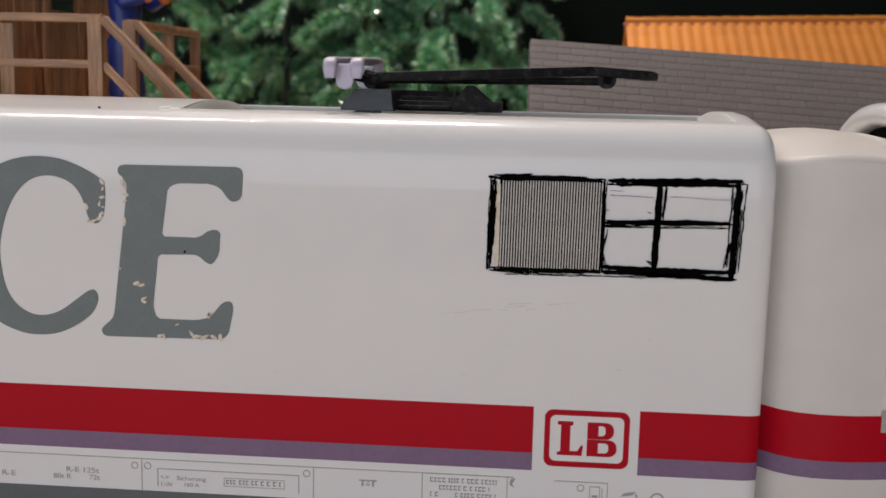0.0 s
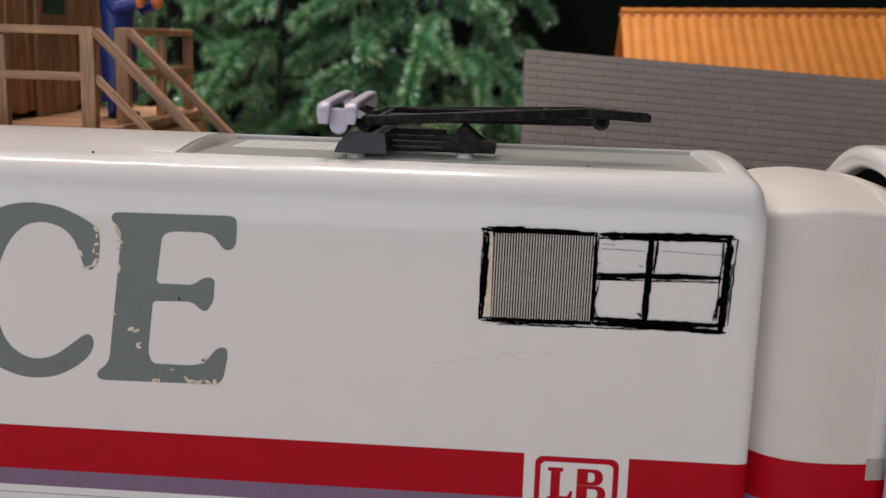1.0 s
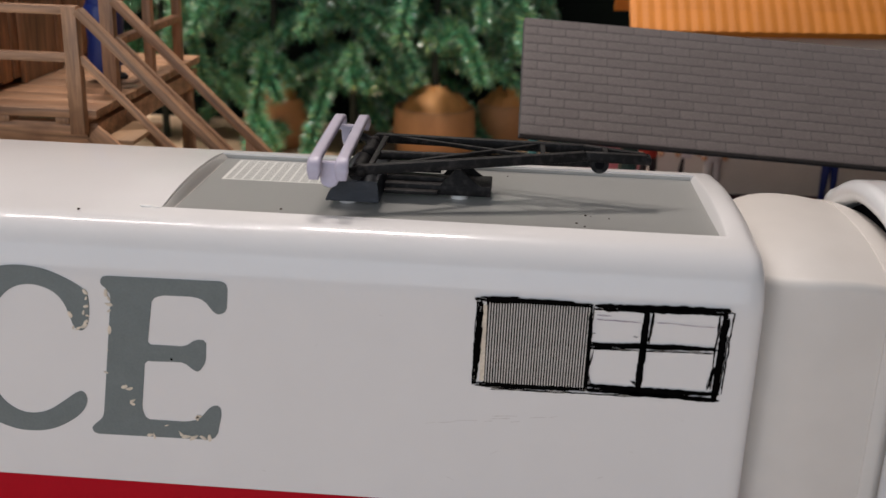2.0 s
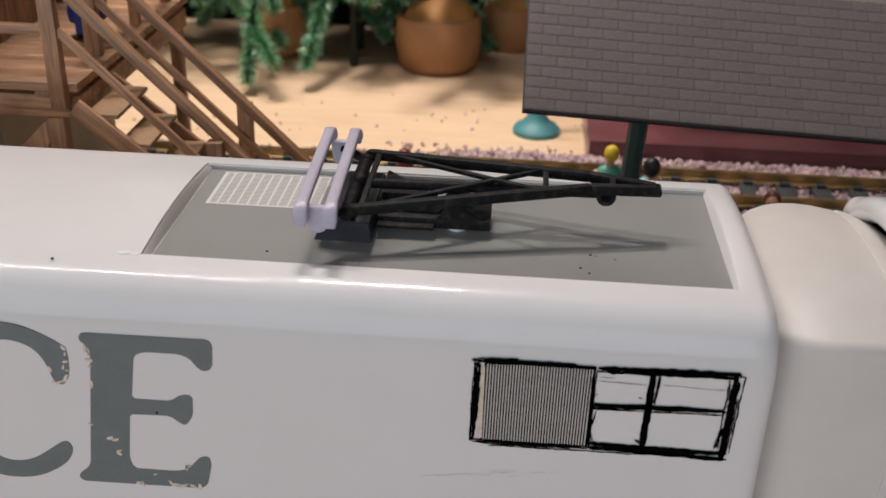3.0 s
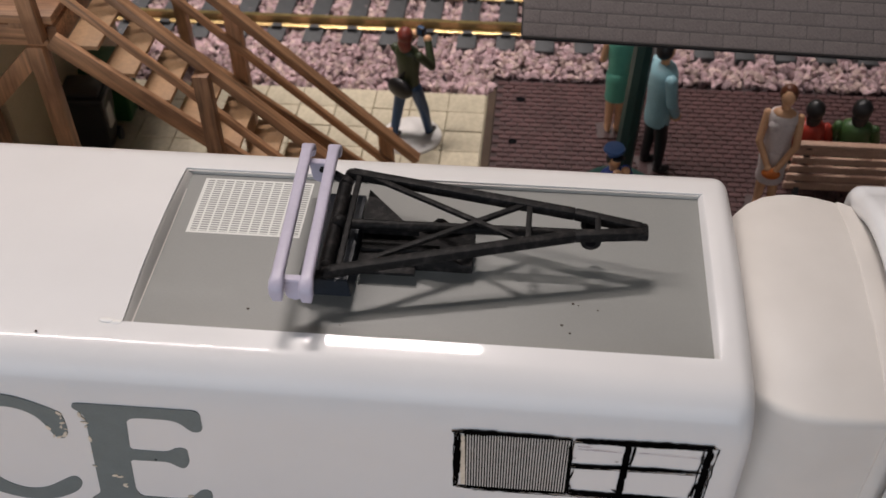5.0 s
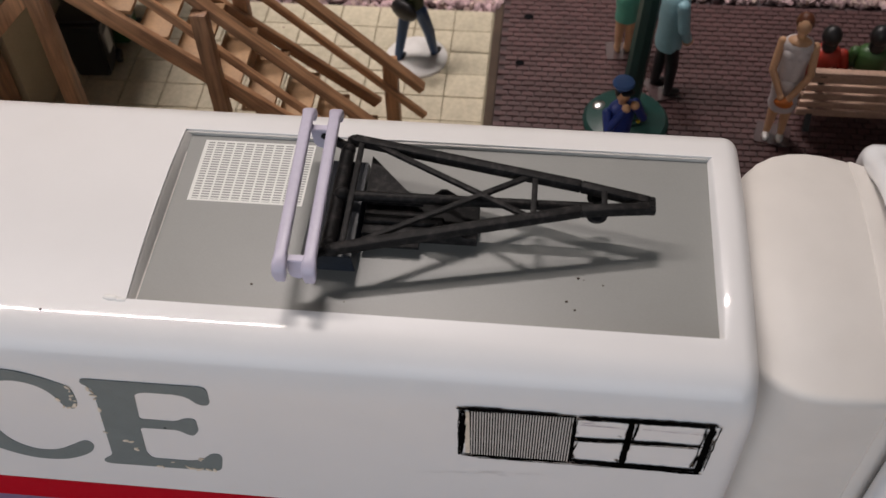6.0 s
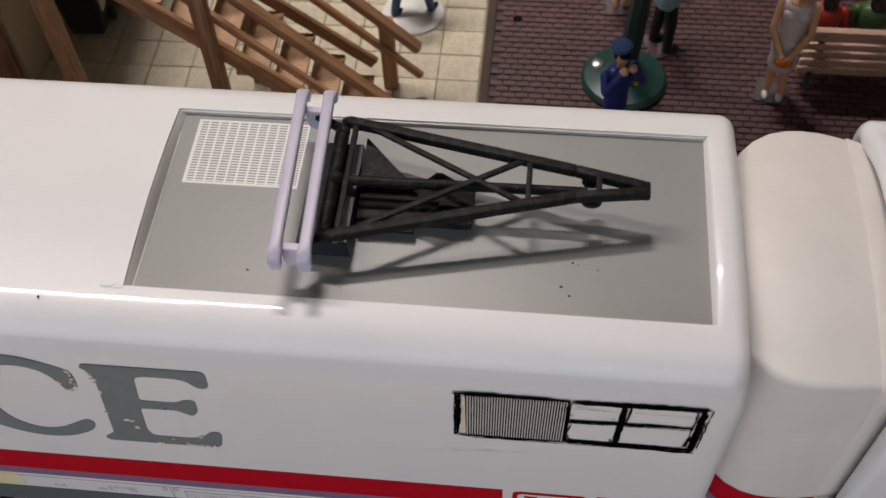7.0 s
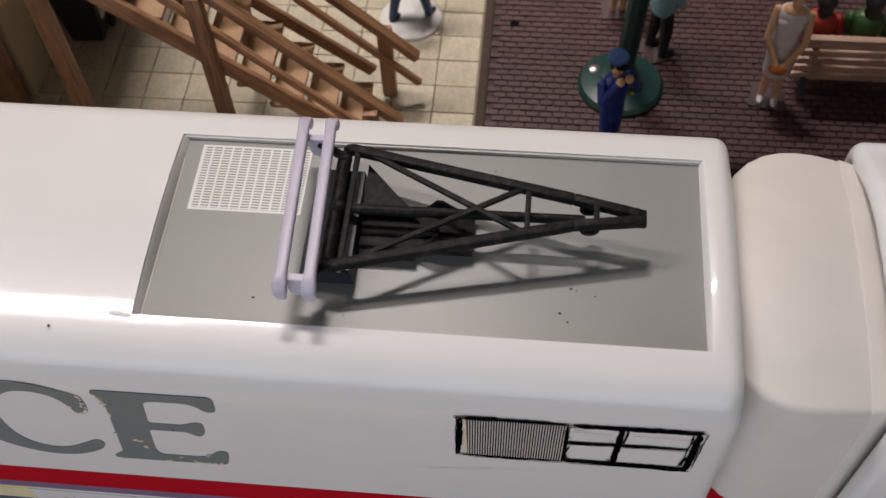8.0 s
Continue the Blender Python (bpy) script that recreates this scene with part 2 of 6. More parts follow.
def box(bm, lo, hi, m=None, mat=0, bevel=0.0):
    """An axis-aligned block between two corners, turned by m."""
    (a, b, c), (d, e, f) = lo, hi
    vs = [bm.verts.new((x, y, z)) for x in (a, d) for y in (b, e) for z in (c, f)]
    fs = [bm.faces.new([vs[i] for i in q]) for q in ((0, 1, 3, 2), (4, 6, 7, 5), (0, 4, 5, 1), (2, 3, 7, 6), (0, 2, 6, 4), (1, 5, 7, 3))]
    if bevel:
        r = bmesh.ops.bevel(bm, geom=list({e for q in fs for e in q.edges}), offset=bevel, segments=2, affect="EDGES", profile=0.5)
        fs = list({q for q in r["faces"]} | {q for q in fs if q.is_valid})
        vs = list({v for q in fs for v in q.verts})
    for q in fs:
        q.material_index = mat
    if m is not None:
        for v in vs:
            v.co = m @ v.co
    return fs


def beam(bm, p, q, w, h, mat=0, bevel=0.0, up=(0, 0, 1)):
    """A bar of width w and height h from p to q."""
    p, q = Vector(p), Vector(q)
    x = (q - p).normalized()
    y = Vector(up).cross(x).normalized()
    z = x.cross(y)
    m = Matrix((( x.x, y.x, z.x, p.x), (x.y, y.y, z.y, p.y), (x.z, y.z, z.z, p.z), (0, 0, 0, 1)))
    return box(bm, (0, -w / 2, -h / 2), ((q - p).length, w / 2, h / 2), m, mat, bevel)


def rod(bm, p, q, r0, r1=None, n=12, mat=0, caps=True):
    """A round bar from p to q."""
    p, q = Vector(p), Vector(q)
    r1 = r0 if r1 is None else r1
    z = (q - p).normalized()
    x = z.orthogonal().normalized()
    y = z.cross(x)
    rings = [[bm.verts.new(c + r * (math.cos(a) * x + math.sin(a) * y)) for a in (2 * math.pi * k / n for k in range(n))] for c, r in ((p, r0), (q, r1))]
    fs = [bm.faces.new((rings[0][k], rings[0][(k + 1) % n], rings[1][(k + 1) % n], rings[1][k])) for k in range(n)]
    if caps:
        fs += [bm.faces.new(rings[0][::-1]), bm.faces.new(rings[1])]
    for f in fs:
        f.material_index = mat
    return fs


def ball(bm, c, r, mat=0, u=12, v=8):
    """An ellipsoid at c with radii r."""
    r = (r, r, r) if isinstance(r, (int, float)) else r
    got = bmesh.ops.create_uvsphere(bm, u_segments=u, v_segments=v, radius=1, matrix=Matrix.Translation(c) @ Matrix.Diagonal((*r, 1)))
    for f in {f for w in got["verts"] for f in w.link_faces}:
        f.material_index = mat


def lathe(bm, profile, c=(0, 0), n=24, mat=0, squash=1.0):
    """A turned shape from (radius, height) pairs round a vertical axis."""
    rings = []
    for r, z in profile:
        rings.append([bm.verts.new((c[0] + r * math.cos(a), c[1] + squash * r * math.sin(a), z)) for a in (2 * math.pi * k / n for k in range(n))])
    for a, b in zip(rings, rings[1:]):
        for k in range(n):
            bm.faces.new((a[k], a[(k + 1) % n], b[(k + 1) % n], b[k])).material_index = mat
    bm.faces.new(rings[0][::-1]).material_index = mat
    bm.faces.new(rings[-1]).material_index = mat


def sheet(bm, outline, y0, y1, mat=0):
    """A flat piece with an (x, z) outline, between two depths y."""
    front = [bm.verts.new((x, y0, z)) for x, z in outline]
    back = [bm.verts.new((x, y1, z)) for x, z in outline]
    bm.faces.new(front).material_index = mat
    bm.faces.new(back[::-1]).material_index = mat
    k = len(front)
    for i in range(k):
        bm.faces.new((front[i], back[i], back[(i + 1) % k], front[(i + 1) % k])).material_index = mat
    bmesh.ops.recalc_face_normals(bm, faces=bm.faces[:])


def plate(bm, x0, z0, x1, z1, y0=-0.0003, y1=0.0004, mat=0):
    box(bm, (x0, y0, z0), (x1, y1, z1), mat=mat)


# ---- room, table, ground ----
def room():
    # only the north wall is pale: it brightens reflections in the roof panel
    for name, lo, hi, mat in (("wall_north", (-3.0, 1.60, -0.9), (3.0, 1.70, 1.95), REFLECTWALL),
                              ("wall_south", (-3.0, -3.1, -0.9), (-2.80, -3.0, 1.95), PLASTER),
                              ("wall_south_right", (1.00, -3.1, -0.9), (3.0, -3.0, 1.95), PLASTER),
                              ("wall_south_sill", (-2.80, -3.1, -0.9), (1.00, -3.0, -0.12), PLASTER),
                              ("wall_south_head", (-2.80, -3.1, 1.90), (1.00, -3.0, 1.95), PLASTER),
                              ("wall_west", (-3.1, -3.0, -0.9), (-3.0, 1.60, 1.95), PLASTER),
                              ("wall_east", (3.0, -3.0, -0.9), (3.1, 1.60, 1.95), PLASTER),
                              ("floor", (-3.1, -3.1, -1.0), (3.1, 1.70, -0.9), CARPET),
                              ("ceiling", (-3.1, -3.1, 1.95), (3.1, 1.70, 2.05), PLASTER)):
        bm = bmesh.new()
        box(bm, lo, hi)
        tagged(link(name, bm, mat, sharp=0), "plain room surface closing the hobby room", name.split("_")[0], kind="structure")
    win = thing("window_1", (-0.90, -3.05, 0.89), "wide white framed window letting in grey daylight", "window", kind="structure")
    for x in (-1.90, -0.67, 0.61, 1.84):
        bm = bmesh.new()
        box(bm, (x, -0.03, -1.01), (x + 0.06, 0.03, 1.01))
        part("window_post", bm, STUD, win)
    for z in (-1.01, 0.95):
        bm = bmesh.new()
        box(bm, (-1.84, -0.028, z), (1.84, 0.028, z + 0.06))
        part("window_rail", bm, STUD, win)
    for x, x2 in ((-1.84, -0.67), (-0.61, 0.61), (0.67, 1.84)):
        bm = bmesh.new()
        box(bm, (x, -0.004, -0.95), (x2, 0.004, 0.95))
        part("pane", bm, WINDOWDARK, win)
    # near-black sheet added to supply the dark between and above the pines
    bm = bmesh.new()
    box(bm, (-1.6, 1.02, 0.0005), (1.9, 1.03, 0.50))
    tagged(link("backdrop", bm, BACKSHEET, sharp=0), "near-black sheet added for the dark behind the model trees", "backdrop", kind="structure")
    bm = bmesh.new()
    box(bm, (-2.0, -0.75, -0.022), (2.0, 1.36, 0.0), bevel=0.001)
    tagged(link("ground", bm, PLY, sharp=35), "pale plywood baseboard with grain and specks of gravel", "baseboard", kind="structure")
    for x0, x1, y, _, _ in TUBES:
        t = thing("ceiling_light", ((x0 + x1) / 2, y, 1.90), "white ceiling tube light that is switched on", "ceiling light", "ceiling tube lights")
        h = (x1 - x0) / 2
        bm = bmesh.new()
        box(bm, (-h - 0.03, -0.04, 0.0), (h + 0.03, 0.04, 0.05), bevel=0.004)
        part("fixture", bm, PLASTER, t)
        bm = bmesh.new()
        rod(bm, (-h, 0, -0.014), (h, 0, -0.014), 0.013, n=16)
        part("tube", bm, TUBEGLOW, t, "glowing glass tube")
    # cans for the added fill lamps, all out of view
    for eye, aim, _, _ in AIMED:
        t = thing("spotlight", eye, "unseen ceiling lamp can, added to brighten the scenery", "ceiling light", "ceiling spotlights")
        d = (Vector(aim) - Vector(eye)).normalized()
        bm = bmesh.new()
        rod(bm, -d * 0.075, -d * 0.035, 0.032, 0.036, n=20)
        part("spot_can", bm, PLASTER, t)
        bm = bmesh.new()
        rod(bm, -d * 0.06, (-d.x * 0.06, -d.y * 0.06, 0.090), 0.006, n=10)
        part("stem", bm, PLASTER, t)


room()


# ---- the express locomotive ----
W, R_END = 0.128, 0.1127          # body width, right end
X_LEFT = -0.62
RX0, RX1, RY0, RZ = -0.1065, 0.1015, 0.0217, 0.1884          # the sunken roof field and its floor


def body_profile(inset):
    """(y, z) points of half the shell from the skirt to the roof's middle, shrunk by inset."""
    pts = [(0.0, 0.030), (0.0, 0.045), (0.0, 0.08), (0.0, 0.12), (0.0, 0.150), (0.0, 0.1645)]
    for k in range(1, 17):                                     # shoulder that tightens towards its middle
        a = radians(82) * k / 16
        pts.append((0.0185 * (1 - math.cos(a) ** 0.8), 0.1645 + 0.0254 * math.sin(a) ** 0.8))
    pts += [(0.0180, 0.1901), (RY0, 0.1905), (0.032, 0.1917), (0.044, 0.1928), (W / 2, 0.1934)]
    pts += [(W - y, z) for y, z in pts[-2::-1]]
    out = []
    for y, z in pts:
        k = 1 - 2 * inset * 0.45 / W
        out.append((W / 2 + (y - W / 2) * k, z - inset * max(0.0, (z - 0.16) / 0.03) if z > 0.16 else z))
    return out


def locomotive():
    loco = thing("locomotive", (0, 0, 0), "white toy express locomotive with red and purple stripes", "locomotive")
    # shell
    r = 0.0062
    xs = [X_LEFT, -0.40, -0.25, -0.18, -0.14, RX0 - 0.004, RX0, -0.06, 0.0, 0.05, 0.08, RX1, R_END - r + 0.0001]
    insets = [0.0] * len(xs)
    for k in range(1, 9):
        a = math.pi / 2 * k / 8
        xs.append(R_END - r + r * math.sin(a))
        insets.append(r * 0.95 * (1 - math.cos(a)))
    bm = bmesh.new()
    rows = []
    for x, i in zip(xs, insets):
        rows.append([bm.verts.new((x, y, z)) for y, z in body_profile(i)])
    base = body_profile(0.0)
    for i in range(len(xs) - 1):
        for j in range(len(base) - 1):
            ym, xm = (base[j][0] + base[j + 1][0]) / 2, (xs[i] + xs[i + 1]) / 2
            if RX0 < xm < RX1 and RY0 < ym < W - RY0 and base[j][1] > 0.189:
                continue
            bm.faces.new((rows[i][j], rows[i + 1][j], rows[i + 1][j + 1], rows[i][j + 1]))
    bm.faces.new(rows[-1])
    bm.faces.new(rows[0][::-1])
    # walls of the roof well
    ja = next(j for j, p in enumerate(base) if abs(p[0] - RY0) < 1e-6)
    jb = len(base) - 1 - ja
    ia, ib = xs.index(RX0), xs.index(RX1)
    near = [rows[i][ja] for i in range(ia, ib + 1)]
    right = [rows[ib][j] for j in range(ja, jb + 1)]
    far = [rows[i][jb] for i in range(ib, ia - 1, -1)]
    left = [rows[ia][j] for j in range(jb, ja - 1, -1)]
    loop = near + right[1:] + far[1:] + left[1:-1]

    def ring(d, dz, flat):
        out = []
        for v in loop:
            x, y, z = v.co
            x = min(max(x, RX0 + d * 0.35), RX1 - d * 1.3)
            y = min(max(y, RY0 + d * 0.35), W - RY0 - d * 0.35)
            out.append(bm.verts.new((x, y, flat if flat else z - dz)))
        return out

    last = loop
    for nxt in (ring(0.0003, 0.0002, 0), ring(0.0006, 0.0007, 0), ring(0.0016, 0, RZ - 0.0004)):
        k = len(loop)
        for i in range(k):
            bm.faces.new((last[i], last[(i + 1) % k], nxt[(i + 1) % k], nxt[i]))
        last = nxt
    bmesh.ops.recalc_face_normals(bm, faces=bm.faces[:])
    part("shell", bm, WHITE, loco, "glossy white plastic shell with rounded edges", sharp=30)
    bm = bmesh.new()
    xa, xb, ya, yb = RX0 + 0.0005, RX1 - 0.0019, RY0 + 0.0006, W - RY0 - 0.0006
    box(bm, (xa, ya, RZ - 0.002), (xb, yb, RZ))
    part("roof_panel", bm, ROOFGREY, loco, "matt grey sunken roof panel", sharp=0)
    bm = bmesh.new()                       # the paler painted slope at the panel's end
    n = 12
    rows = [[bm.verts.new((x, ya + (yb - ya) * k / n, z + (dz * math.sin(math.pi * k / n)))) for k in range(n + 1)]
            for x, z, dz in ((xa - 0.0002, RZ + 0.0017, 0.0028), (xa + 0.0004, RZ + 0.0014, 0.0026), (xa + 0.0020, RZ + 0.0001, 0.0))]
    for a, b in zip(rows, rows[1:]):
        for k in range(n):
            bm.faces.new((a[k], b[k], b[k + 1], a[k + 1]))
    part("panel_slope", bm, SLOPEGREY, loco, "grey slope at the end of the roof panel", sharp=40)
    bm = bmesh.new()
    box(bm, (xa + 0.0019, ya + 0.0004, RZ), (xa + 0.0023, yb - 0.010, RZ + 0.00015))
    part("panel_seam", bm, CREAM, loco, "thin cream seam", sharp=0)
    bm = bmesh.new()
    box(bm, (xa + 0.0004, yb - 0.0005, RZ), (xb, yb + 0.0003, 0.1899))
    part("panel_lip", bm, SLOPEGREY, loco, "grey painted upright edge", sharp=0)
    bm = bmesh.new()
    box(bm, (X_LEFT, 0.002, 0.0285), (R_END - 0.004, W - 0.002, 0.032))
    for x in (-0.5, -0.31, -0.08, 0.06):
        rod(bm, (x, 0.030, 0.032), (x, W - 0.030, 0.032), 0.017, n=20)
    part("underframe", bm, BLACKPLASTIC, loco)
    bm = bmesh.new()
    plate(bm, X_LEFT, 0.030, R_END - 0.010, 0.0462)
    part("skirt", bm, SKIRT, loco, "dark grey lower skirt")
    # stripes
    end = [(R_END - r + r * math.sin(math.pi / 2 * k / 8), 0.45 * r * 0.95 * (1 - math.cos(math.pi / 2 * k / 8))) for k in range(9)]
    for za, zb, mat, name, label in ((0.0687, 0.0862, RED, "red_stripe", "deep red stripe"), (0.0620, 0.0687, PURPLE, "purple_stripe", "dull purple stripe")):
        bm = bmesh.new()
        plate(bm, X_LEFT, za, 0.031, zb)
        part(name, bm, mat, loco, label)
        bm = bmesh.new()
        line = [(0.0695, 0.0)] + end
        rows_ = [[bm.verts.new((x, y + d, z)) for x, y in line] for d, z in ((-0.0003, za), (-0.0003, zb), (0.0004, zb), (0.0004, za))]
        for a, b in zip(rows_, rows_[1:] + rows_[:1]):
            for k in range(len(line) - 1):
                bm.faces.new((a[k], a[k + 1], b[k + 1], b[k]))
        bm.faces.new([q[0] for q in rows_])
        bm.faces.new([q[-1] for q in rows_[::-1]])
        bmesh.ops.recalc_face_normals(bm, faces=bm.faces[:])
        part(name, bm, mat, loco, label)
    letters(loco)
    drawn_window(loco)
    badge(loco)
    small_print(loco)
    # vent print on the roof panel
    bm = bmesh.new()
    x0, x1, y0, y1, z0, z1 = -0.0976, -0.0530, 0.0708, 0.1024, RZ, RZ + 0.00005
    for k in range(12):
        x = x0 + (x1 - x0 - 0.0008) * k / 11
        box(bm, (x, y0, z0), (x + (0.0014 if k == 0 else 0.0008), y1, z1))
    for k in range(25):
        y = y0 + (y1 - y0 - 0.0006) * k / 24
        w = 0.0010 if k in (0, 24) else 0.00058
        box(bm, (x0, y, z0), (x1, y + w, z1 - 0.00001))
    part("roof_vent", bm, VENT, loco, "white printed ventilation grid", sharp=0)
    bm = bmesh.new()
    ball(bm, (-0.1122, 0.0217, 0.1905), (0.0030, 0.0012, 0.0007), u=12, v=6)
    ball(bm, (-0.1085, 0.0212, 0.1903), (0.0024, 0.0010, 0.0006), u=12, v=6)
    part("glue_blob", bm, STUD, loco, "smear of dried white glue")
    bm = bmesh.new()
    for x, y, s in ((-0.0642, 0.0330, 0.0006), (0.0515, 0.0449, 0.0006), (0.0535, 0.0443, 0.0003), (0.0603, 0.0424, 0.0004), (0.0477, 0.0344, 0.0006), (0.0506, 0.0309, 0.0005),
                    (0.0207, 0.0970, 0.0004), (-0.03, 0.028, 0.0003)):
        ball(bm, (x, y, RZ + s * 0.3), (s, s * 0.7, s * 0.5), u=6, v=4)
    for x, y, z in ((-0.1355, 0.0148, 0.1903),):
        ball(bm, (x, y, z), (0.0006, 0.0006, 0.0004), u=6, v=4)
    tagged(part("grit", bm, BARK, loco, "specks of dark dirt"), kind="stuff")
    return loco


def letters(loco):
    """The big grey C and E with worn edges, and the bare flakes in them."""
    def ell(cx, cz, rx, rz, a0, a1, n):
        return [(cx + rx * math.cos(radians(a0 + (a1 - a0) * k / n)), cz + rz * math.sin(radians(a0 + (a1 - a0) * k / n))) for k in range(n + 1)]
    c = [(-0.1323, 0.1481), (-0.1303, 0.1489), (-0.1285, 0.1526), (-0.1279, 0.1616), (-0.1292, 0.1647), (-0.1360, 0.1687), (-0.1436, 0.1716)]          # upper terminal
    c += ell(-0.1530, 0.1389, 0.0340, 0.0337, 84, 262, 36)
    c += [(-0.1500, 0.1057), (-0.1427, 0.1081), (-0.1345, 0.1137), (-0.1316, 0.1190), (-0.1319, 0.1226), (-0.1344, 0.1240), (-0.1404, 0.1193), (-0.1473, 0.1142)]  # lower terminal
    c += [(-0.1542, 0.1127), (-0.1595, 0.1140), (-0.1645, 0.1178), (-0.1678, 0.1243), (-0.1692, 0.1357), (-0.1683, 0.1434), (-0.1654, 0.1529), (-0.1613, 0.1598),
          (-0.1563, 0.1642), (-0.1505, 0.1657), (-0.1457, 0.1652), (-0.1409, 0.1632), (-0.1375, 0.1594), (-0.1357, 0.1543), (-0.1346, 0.1498)]                   # counter
    for _ in range(2):
        c = [q for a, b in zip(c, c[1:] + c[:1]) for q in ((a[0] * 0.75 + b[0] * 0.25, a[1] * 0.75 + b[1] * 0.25), (a[0] * 0.25 + b[0] * 0.75, a[1] * 0.25 + b[1] * 0.75))]
    bm = bmesh.new()
    sheet(bm, c, -0.0003, 0.0003)
    bmesh.ops.triangulate(bm, faces=[f for f in bm.faces if len(f.verts) > 4])
    lc = part("letter_c", bm, LETTER, loco, "worn grey letter C", sharp=30)
    e = [(-.1231, .1692), (-.1217, .1703), (-.0782, .1706), (-.0766, .1688), (-.0772, .1594), (-.0795, .1578), (-.0818, .1583), (-.0851, .1629), (-.0888, .1642),
         (-.1010, .1641), (-.1046, .1623), (-.1072, .1443), (-.0933, .1443), (-.0890, .1475), (-.0852, .1472), (-.0857, .1386), (-.0882, .1345), (-.0903, .1349),
         (-.0938, .1380), (-.1086, .1376), (-.1109, .1178), (-.1095, .1134), (-.0941, .1134), (-.0893, .1147), (-.0845, .1207), (-.0812, .1211), (-.0805, .1180),
         (-.0825, .1084), (-.0850, .1065), (-.1294, .1060), (-.1308, .1078), (-.1303, .1094), (-.1269, .1123), (-.1257, .1145), (-.1197, .1627), (-.1210, .1655), (-.1232, .1670)]
    soft_e = []
    for k, p in enumerate(e):
        q, w = e[k - 1], e[(k + 1) % len(e)]
        for o in (q, w):
            d = math.hypot(o[0] - p[0], o[1] - p[1])
            f = min(0.28, 0.0011 / d)
            soft_e.append((p[0] + (o[0] - p[0]) * f, p[1] + (o[1] - p[1]) * f))
    e = soft_e
    bm = bmesh.new()
    sheet(bm, e, -0.0003, 0.0003)
    bmesh.ops.triangulate(bm, faces=[f for f in bm.faces if len(f.verts) > 4])
    le = part("letter_e", bm, LETTER, loco, "worn grey letter E", sharp=30)
    rnd = random.Random(11)
    spots = {le: [(-.1214, .1638, .0016), (-.1206, .1618, .0013), (-.1201, .1594, .0016), (-.1206, .1570, .0010), (-.1211, .1495, .0016), (-.1224, .1412, .0006),
                  (-.1235, .1320, .0009), (-.1172, .1266, .0016), (-.1150, .1260, .0017), (-.1144, .1208, .0015), (-.1141, .1196, .0011), (-.1018, .1115, .0008),
                  (-.1084, .1071, .0014), (-.1068, .1068, .0012), (-.0963, .1083, .0013), (-.0945, .1073, .0018), (-.0915, .1072, .0020), (-.0880, .1073, .0020),
                  (-.0855, .1076, .0016), (-.0892, .1161, .0015), (-.0898, .1152, .0012)],
             lc: [(-.1291, .1637, .0013), (-.1289, .1612, .0008), (-.1292, .1581, .0011), (-.1303, .1556, .0012), (-.1352, .1544, .0018), (-.1296, .1520, .0013),
                  (-.1303, .1503, .0015), (-.1326, .1492, .0012), (-.1346, .1496, .0010), (-.1290, .1545, .0008)]}
    for owner, places in spots.items():
        bm = bmesh.new()
        for x, z, s in places:
            n = 7
            tilt = rnd.uniform(0, 3)
            out = []
            for k in range(n):
                a = 2 * math.pi * k / n
                d = s * rnd.uniform(0.6, 1.25)
                u, v = d * math.cos(a), 0.45 * d * math.sin(a)
                out.append((x + u * math.cos(tilt) - v * math.sin(tilt), z + u * math.sin(tilt) + v * math.cos(tilt)))
            vs = [bm.verts.new((px, -0.00055, pz)) for px, pz in out]
            ws = [bm.verts.new((px, -0.0002, pz)) for px, pz in out]
            bm.faces.new(vs)
            for k in range(n):
                bm.faces.new((vs[k], ws[k], ws[(k + 1) % n], vs[(k + 1) % n]))
        bmesh.ops.recalc_face_normals(bm, faces=bm.faces[:])
        tagged(part("bare_flake", bm, FLAKE, owner, "chipped bare patches along the letter edge", sharp=0), kind="stuff")
    bm = bmesh.new()
    ball(bm, (-0.0985, -0.0003, 0.1390), (0.0005, 0.0003, 0.0005), u=6, v=4)
    part("speck", bm, INK, le)


def stroke(bm, p, q, w, rnd, wobble=0.0003, y=-0.0004):
    """One wavering pen stroke on the body's side from p to q in (x, z)."""
    n = max(4, int(math.hypot(q[0] - p[0], q[1] - p[1]) / 0.0013))
    dx, dz = q[0] - p[0], q[1] - p[1]
    L = math.hypot(dx, dz)
    nx, nz = -dz / L, dx / L
    a, b = [], []
    off = 0.0
    for k in range(n + 1):
        t = k / n
        off = 0.7 * off + rnd.uniform(-wobble, wobble)
        ww = w * rnd.uniform(0.45, 1.35) * (0.6 if k in (0, n) else 1)
        x, z = p[0] + dx * t + nx * off, p[1] + dz * t + nz * off
        a.append(bm.verts.new((x + nx * ww / 2, y, z + nz * ww / 2)))
        b.append(bm.verts.new((x - nx * ww / 2, y, z - nz * ww / 2)))
    for k in range(n):
        bm.faces.new((a[k], a[k + 1], b[k + 1], b[k]))


